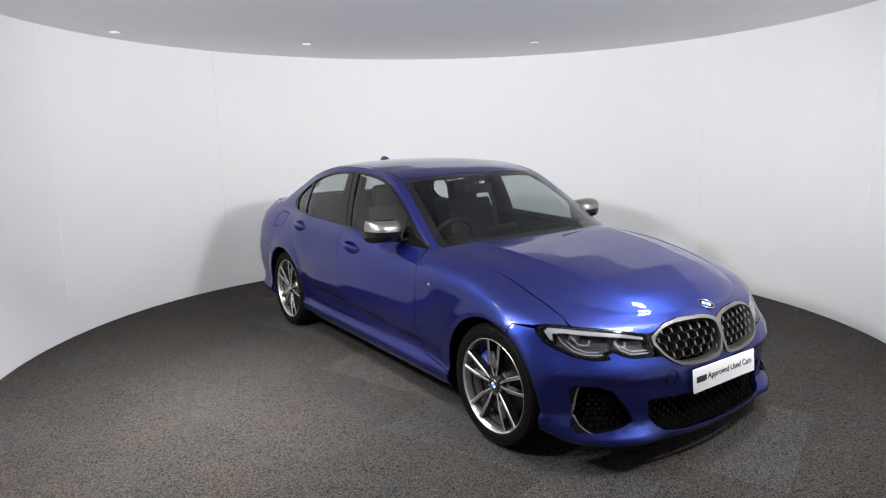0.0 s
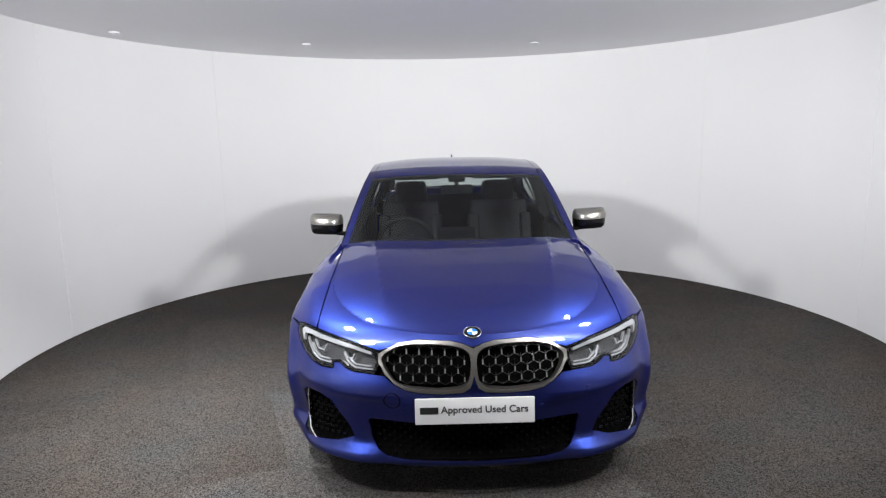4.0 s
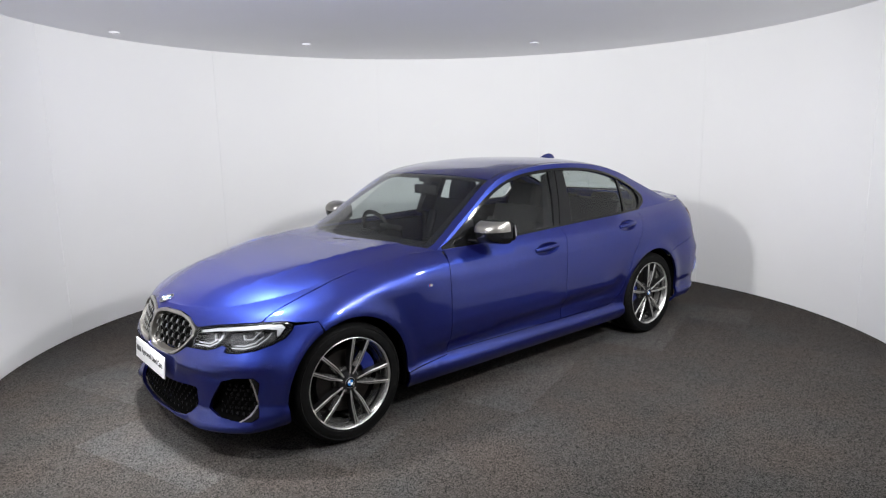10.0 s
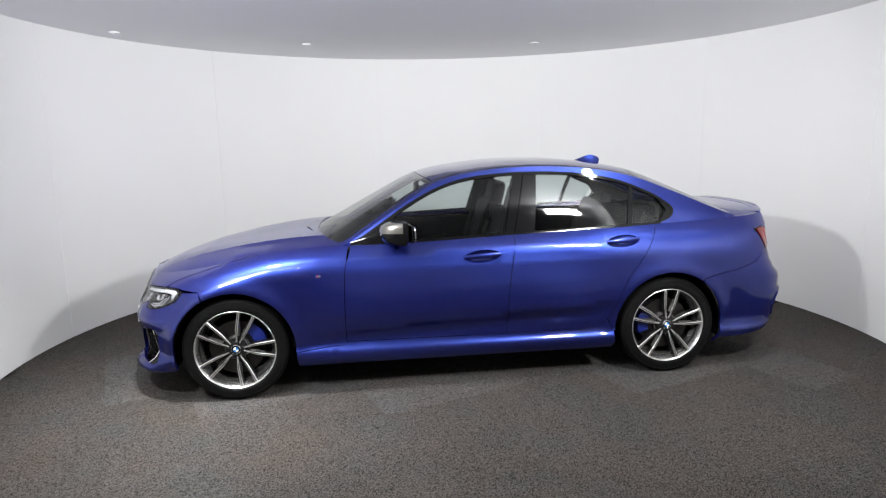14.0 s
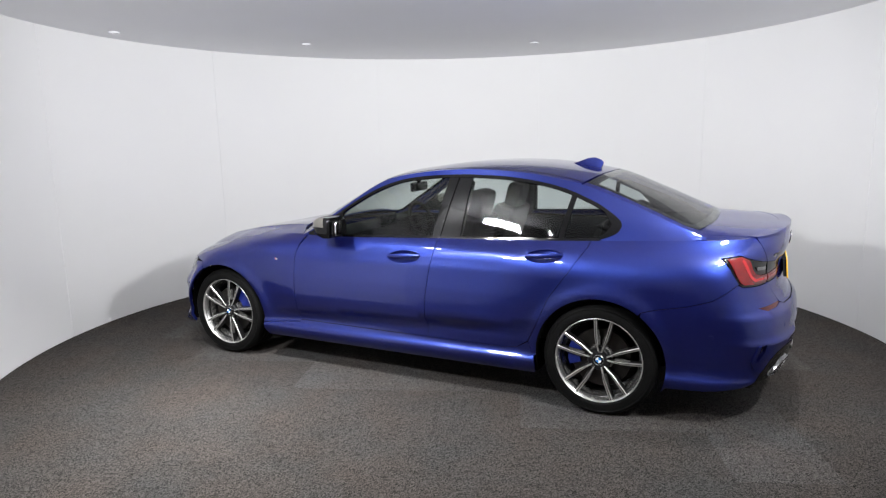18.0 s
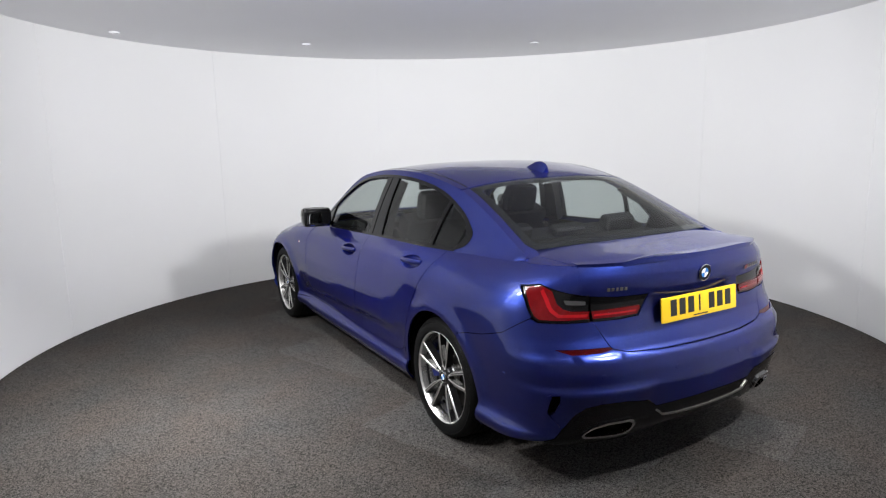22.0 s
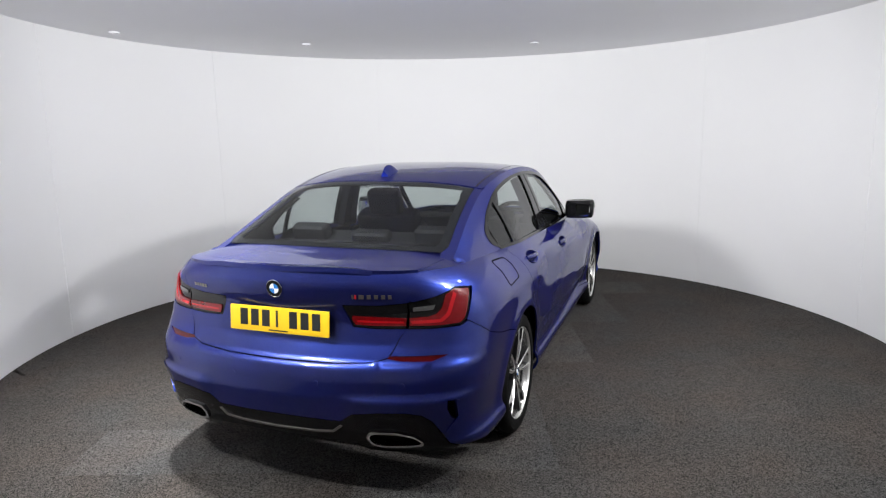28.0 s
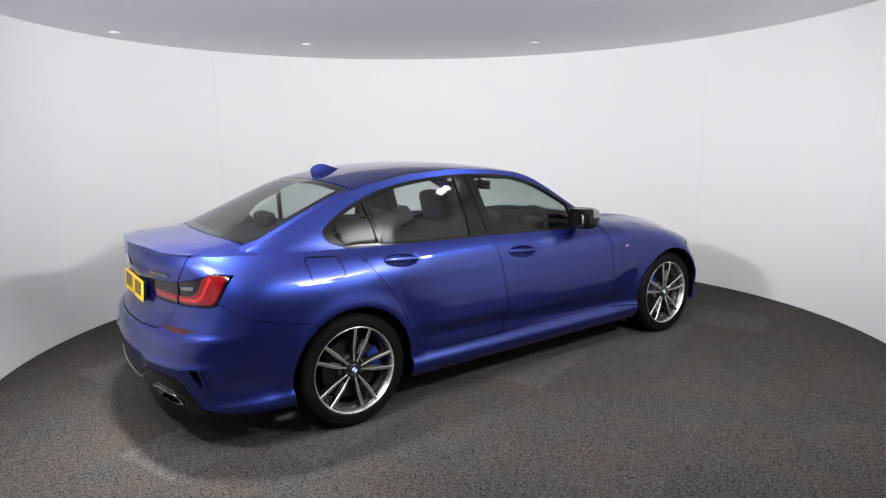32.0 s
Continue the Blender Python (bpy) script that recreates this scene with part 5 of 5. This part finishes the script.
# fuel flap on the car's right quarter
flap = [(-1.665, 0.998), (-1.47, 0.985), (-1.455, 0.880), (-1.655, 0.872)]
strip("fuel_flap", shell, flank(rounded(flap, 0.03, 4)), 0.005, DARK, quarter_panels[1], side=-1, lift=0.0012, thick=0.002, closed=True)

# aerial fin
bm = bmesh.new()
rows = []
for i in range(13):
    u = i / 12
    x = -1.01 - 0.215 * u
    hgt = 0.074 * (math.sin(min(1, u * 1.12) * math.pi / 2) ** 1.7) * (1 if u < 0.86 else 1 - 0.35 * (u - 0.86) / 0.14)
    wid = 0.012 + 0.026 * math.sin(min(1, u * 1.2 + 0.1) * math.pi / 2)
    base = float(crownwork(np.array([x]), np.array([0.0]))[2][0]) - 0.003
    rows.append([bm.verts.new((x - (0.02 * h if u > 0.9 else 0), wid * w, base + hgt * h)) for w, h in ((-1, 0), (-0.62, 0.30), (-0.26, 0.75), (-0.10, 0.98), (0.10, 0.98), (0.26, 0.75), (0.62, 0.30), (1, 0))])
for a, b in zip(rows, rows[1:]):
    for j in range(7):
        bm.faces.new((a[j], a[j + 1], b[j + 1], b[j]))
bm.faces.new(rows[0]), bm.faces.new(rows[-1])
part("aerial_fin", bm, PAINT, car)

# door mirrors
MIRROR = surface("mirror_glass", (0.85, 0.86, 0.87), 0.02, 1.0, vary=0.01, rough_vary=0.01)
for s in (1, -1):
    def shape(bm, z0, z1, grow=0.0):
        """A rounded mirror shell between two heights; it tapers outwards and to the front."""
        rings = []
        for i in range(9):
            h = z0 + (z1 - z0) * i / 8
            k = (h - 1.04) / 0.073
            f = max(0.02, 1 - abs(k) ** 3.2) ** 0.45
            ring_pts = []
            for j in range(24):
                q = 2 * math.pi * j / 24
                cx, sy = math.cos(q), math.sin(q)
                px = 0.375 + (0.125 * f * abs(cx) ** 0.75 if cx > 0 else -0.052 * (0.55 + 0.45 * f) * abs(cx) ** 0.35)
                py = 0.918 + (0.112 * (0.75 + 0.25 * f) * math.copysign(abs(sy) ** 0.8, sy))
                px -= 0.10 * max(0, py - 0.86) ** 1.0 * 0.9 * (1 if cx > 0 else 0.55)
                ring_pts.append(bm.verts.new((px + grow * cx, s * (py + grow * sy), h + 0.035 * (py - 0.9))))
            rings.append(ring_pts)
        for a, b in zip(rings, rings[1:]):
            for j in range(24):
                bm.faces.new((a[j], a[(j + 1) % 24], b[(j + 1) % 24], b[j]))
        bm.faces.new(rings[0]), bm.faces.new(rings[-1])
    bm = bmesh.new()
    shape(bm, 0.971, 1.108)
    mirror = part("door_mirror", bm, BLACK, car, "door mirror with satin grey cap and black lower shell")
    bm = bmesh.new()
    shape(bm, 1.046, 1.109, 0.003)
    bmesh.ops.delete(bm, geom=[v for v in bm.verts if v.co.x < 0.352], context="VERTS")
    part("mirror_cap", bm, SATIN, mirror, "satin grey mirror cap")
    bm = bmesh.new()
    pts = rounded([(-0.088, -0.050), (0.084, -0.046), (0.092, 0.042), (-0.080, 0.046)], 0.03, 4)
    prism(bm, pts, Matrix.Translation((0.3085, s * 0.922, 1.038)) @ pose(0, 0, 0, 90, 0, -90) @ pose(0, 0, 0, 0, 15 * s, 0), 0.008)
    part("mirror_glass", bm, MIRROR, mirror)
    bm = bmesh.new()
    prism(bm, rounded([(-0.094, -0.056), (0.090, -0.052), (0.098, 0.048), (-0.086, 0.052)], 0.03, 4), Matrix.Translation((0.3145, s * 0.922, 1.038)) @ pose(0, 0, 0, 90, 0, -90) @ pose(0, 0, 0, 0, 6 * s, 0), 0.010)
    part("mirror_rim", bm, BLACK, mirror)
    bm = bmesh.new()
    tube(bm, [(0.47, s * 0.775, 0.985), (0.44, s * 0.82, 0.980), (0.40, s * 0.87, 0.985)], 0.024, 10, flat=0.6)
    part("mirror_arm", bm, BLACK, mirror)

# wipers lying along the screen's foot
for y0, y1 in ((0.10, 0.62), (-0.50, 0.06)):
    bm = bmesh.new()
    pts = []
    for i in range(8):
        y = y0 + (y1 - y0) * i / 7
        t = abs(y) / 0.73
        p = [float(v[0]) for v in crownwork(np.array([0.752]), np.array([t]))]
        pts.append((p[0], y, p[2] + 0.006))
    tube(bm, pts, 0.007, 6)
    tube(bm, [(pts[3][0] + 0.0, pts[3][1], pts[3][2] + 0.006), (pts[0][0] + 0.04, pts[0][1] - 0.05, pts[0][2])], 0.009, 6)
    part("wiper", bm, MATT, car)


# -- cabin inside --
def cushion(bm, x, y, z, sx, sy, sz, lean=0.0, puff=0.03):
    """A padded block, leaning about y."""
    m = Matrix.Translation((x, y, z)) @ pose(0, 0, 0, 0, lean, 0)
    r = bmesh.ops.create_cube(bm, size=1.0, matrix=m @ Matrix.Diagonal((sx, sy, sz, 1)))
    edges = list({e for v in r["verts"] for e in v.link_edges})
    bmesh.ops.bevel(bm, geom=edges, offset=puff, segments=3, affect="EDGES", profile=0.6)


def front_seat(side):
    y = 0.36 * side
    seat = under(new("front_seat"), car)
    seat["label"] = "dark leather front seat"
    for name, args in (("seat_cushion", [(-0.02, y, 0.50, 0.52, 0.50, 0.16, -6)]), ("backrest", [(-0.36, y, 0.80, 0.15, 0.46, 0.62, -20), (-0.33, y + 0.21, 0.76, 0.18, 0.09, 0.48, -20), (-0.33, y - 0.21, 0.76, 0.18, 0.09, 0.48, -20)]),
                       ("headrest", [(-0.492, y, 1.165, 0.11, 0.26, 0.20, -14, 0.05)])):
        bm = bmesh.new()
        for a in args:
            cushion(bm, *a)
        part(name, bm, LEATHER, seat)
    bm = bmesh.new()
    for d in (0.06, -0.06):
        tube(bm, [(-0.455, y + d, 1.02), (-0.485, y + d, 1.12)], 0.007, 6)
    part("headrest_posts", bm, CHROME, seat)


front_seat(1), front_seat(-1)
bench = under(new("rear_bench"), car)
bench["label"] = "dark leather rear bench"
for name, args in (("seat_cushion", (-0.98, 0, 0.52, 0.50, 1.26, 0.16, -6)), ("backrest", (-1.30, 0, 0.80, 0.16, 1.26, 0.56, -24))):
    bm = bmesh.new()
    cushion(bm, *args)
    part(name, bm, LEATHER, bench)
for y in (0.40, 0.0, -0.40):
    bm = bmesh.new()
    cushion(bm, -1.43, y, 1.075 if y else 1.06, 0.09, 0.24, 0.11 if y else 0.08, -18, 0.036)
    part("headrest", bm, LEATHER, bench)
bm = bmesh.new()
box(bm, 0.66, 0, 0.82, 0.36, 1.36, 0.24, bevel=0.06)
box(bm, 0.56, -0.36, 0.92, 0.16, 0.34, 0.07, bevel=0.03)
box(bm, 0.0, 0, 0.52, 1.1, 0.22, 0.20, bevel=0.04)
part("dashboard", bm, CABIN, car)
bm = bmesh.new()
box(bm, 0.50, -0.02, 0.965, 0.02, 0.26, 0.10, bevel=0.008)
part("centre_screen", bm, BLACK, car)
bm = bmesh.new()
m = Matrix.Translation((0.36, -0.37, 0.905)) @ pose(0, 0, 0, 0, -66, 0)
ringpts = [m @ Vector((0.183 * math.cos(q), 0.183 * math.sin(q), 0)) for q in np.linspace(0, 2 * math.pi, 37)[:-1]]
tube(bm, ringpts, 0.017, 8, closed=True)
for q in (0, math.pi / 2 * 3 - 2 * math.pi, math.pi / 2):
    tube(bm, [m @ Vector((0, 0, -0.01)), m @ Vector((-0.183 * math.cos(q) if q == 0 else 0, 0.183 * math.sin(q), 0))], 0.020, 8, flat=0.5)
box(bm, 0, 0, -0.02, 0.13, 0.13, 0.05, m, 0.02)
tube(bm, [m @ Vector((0, 0, -0.02)), m @ Vector((0, 0, -0.22))], 0.035, 10)
part("steering_wheel", bm, LEATHER, car)
bm = bmesh.new()
box(bm, 0.19, 0, 1.245, 0.035, 0.235, 0.070, bevel=0.012)
tube(bm, [(0.195, 0, 1.27), (0.18, 0, 1.31)], 0.016, 8)
part("rear_view_mirror", bm, BLACK, car)
bm = bmesh.new()
box(bm, 0.15, 0, 1.318, 0.12, 0.12, 0.04, bevel=0.015)
part("sensor_housing", bm, BLACK, car)
# door cards, parcel shelf, headliner, inner pillars
for s in (1, -1):
    bm = bmesh.new()
    box(bm, 0.18, s * 0.765, 0.66, 1.05, 0.06, 0.56, bevel=0.02)
    box(bm, 0.18, s * 0.72, 0.74, 0.60, 0.06, 0.06, bevel=0.02)
    part("door_card", bm, CABIN, car)
    bm = bmesh.new()
    box(bm, -0.86, s * 0.755, 0.68, 0.98, 0.06, 0.58, bevel=0.02)
    part("door_card", bm, CABIN, car)
    post = [(-0.30, 0.99), (-0.50, 0.99), (-0.55, 1.36), (-0.40, 1.36)]
    sheet("inner_pillar", cabin, post, CABIN, car, side=s, thick=0.05, lift=-0.03)
    sheet("inner_quarter", cabin, [(-1.38, 1.03), (-1.85, 1.05), (-1.75, 1.13), (-1.30, 1.30), (-1.22, 1.28), (-1.40, 1.20), (-1.46, 1.12)], CABIN, car, side=s, thick=0.01, lift=-0.045)
bm = bmesh.new()
box(bm, -1.63, 0, 1.015, 0.50, 1.22, 0.04, bevel=0.012)
part("parcel_shelf", bm, CABIN, car)
bm = bmesh.new()
box(bm, 0.0, 0, 0.32, 2.6, 1.5, 0.06)
part("cabin_floor", bm, CABIN, car)
sheet("headliner", crownwork, [(0.10, 0.0), (0.10, 0.94), (-1.23, 0.94), (-1.24, 0.0)], CABIN, car, both=True, lift=-0.035, thick=0.005, step=0.08)
bm = bmesh.new()
for k in range(11):
    box(bm, -1.33, -0.10 + 0.02 * k, 1.352 - 0.002 * abs(k - 5), 0.018, 0.014, 0.012)
part("high_brake_light", bm, GUIDE, rear_window)
for s in (1, -1):
    bm = bmesh.new()
    box(bm, 0.06, s * 0.30, 1.325, 0.13, 0.34, 0.016, pose(0, 0, 0), 0.006)
    part("sun_visor", bm, CABIN, car)

# towing-eye cover and parking sensors
hook = [(-0.036 * math.cos(q), 0.036 * math.sin(q)) for q in np.linspace(0, 2 * math.pi, 25)[:-1]]
strip("towing_cover", shell, nose([(0.365 + dy, 0.475 + dz) for dy, dz in hook]), 0.003, DARK, front_bumper, side=-1, lift=0.0008, thick=0.001, closed=True)
for s in (1, -1):
    for a, z in ((ay(0.30, 0.405, True), 0.440), (ay(0.52, 0.50, True), 0.505), (ay(0.22, 0.60, False), 0.575), (ay(0.60, 0.60, False), 0.580), (ax(-2.02, 0.56), 0.545), (ax(1.86, 0.52), 0.520)):
        m = frame_at(shell, a, z, 0.0)
        if s < 0:
            m = flip @ m
        bm = bmesh.new()
        lathe(bm, [(0.0005, 0.0012), (0.0105, 0.0012), (0.0115, 0.0)], m, 16)
        part("parking_sensor", bm, PAINT, front_bumper if a > 0 else rear_bumper)


def motions():
    """The turntable and the car on it turn together."""
    rows = []
    for t in range(0, 33):
        deg = float(np.interp(t, [r[0] for r in HEADING], [r[1] for r in HEADING]))
        rows.append((t, pose(0, 0, 0, 0, 0, deg)))
    walk(turntable, rows)
    walk(car, [(t, m @ pose(-AXIS[0], -AXIS[1], 0)) for t, m in rows])


motions()
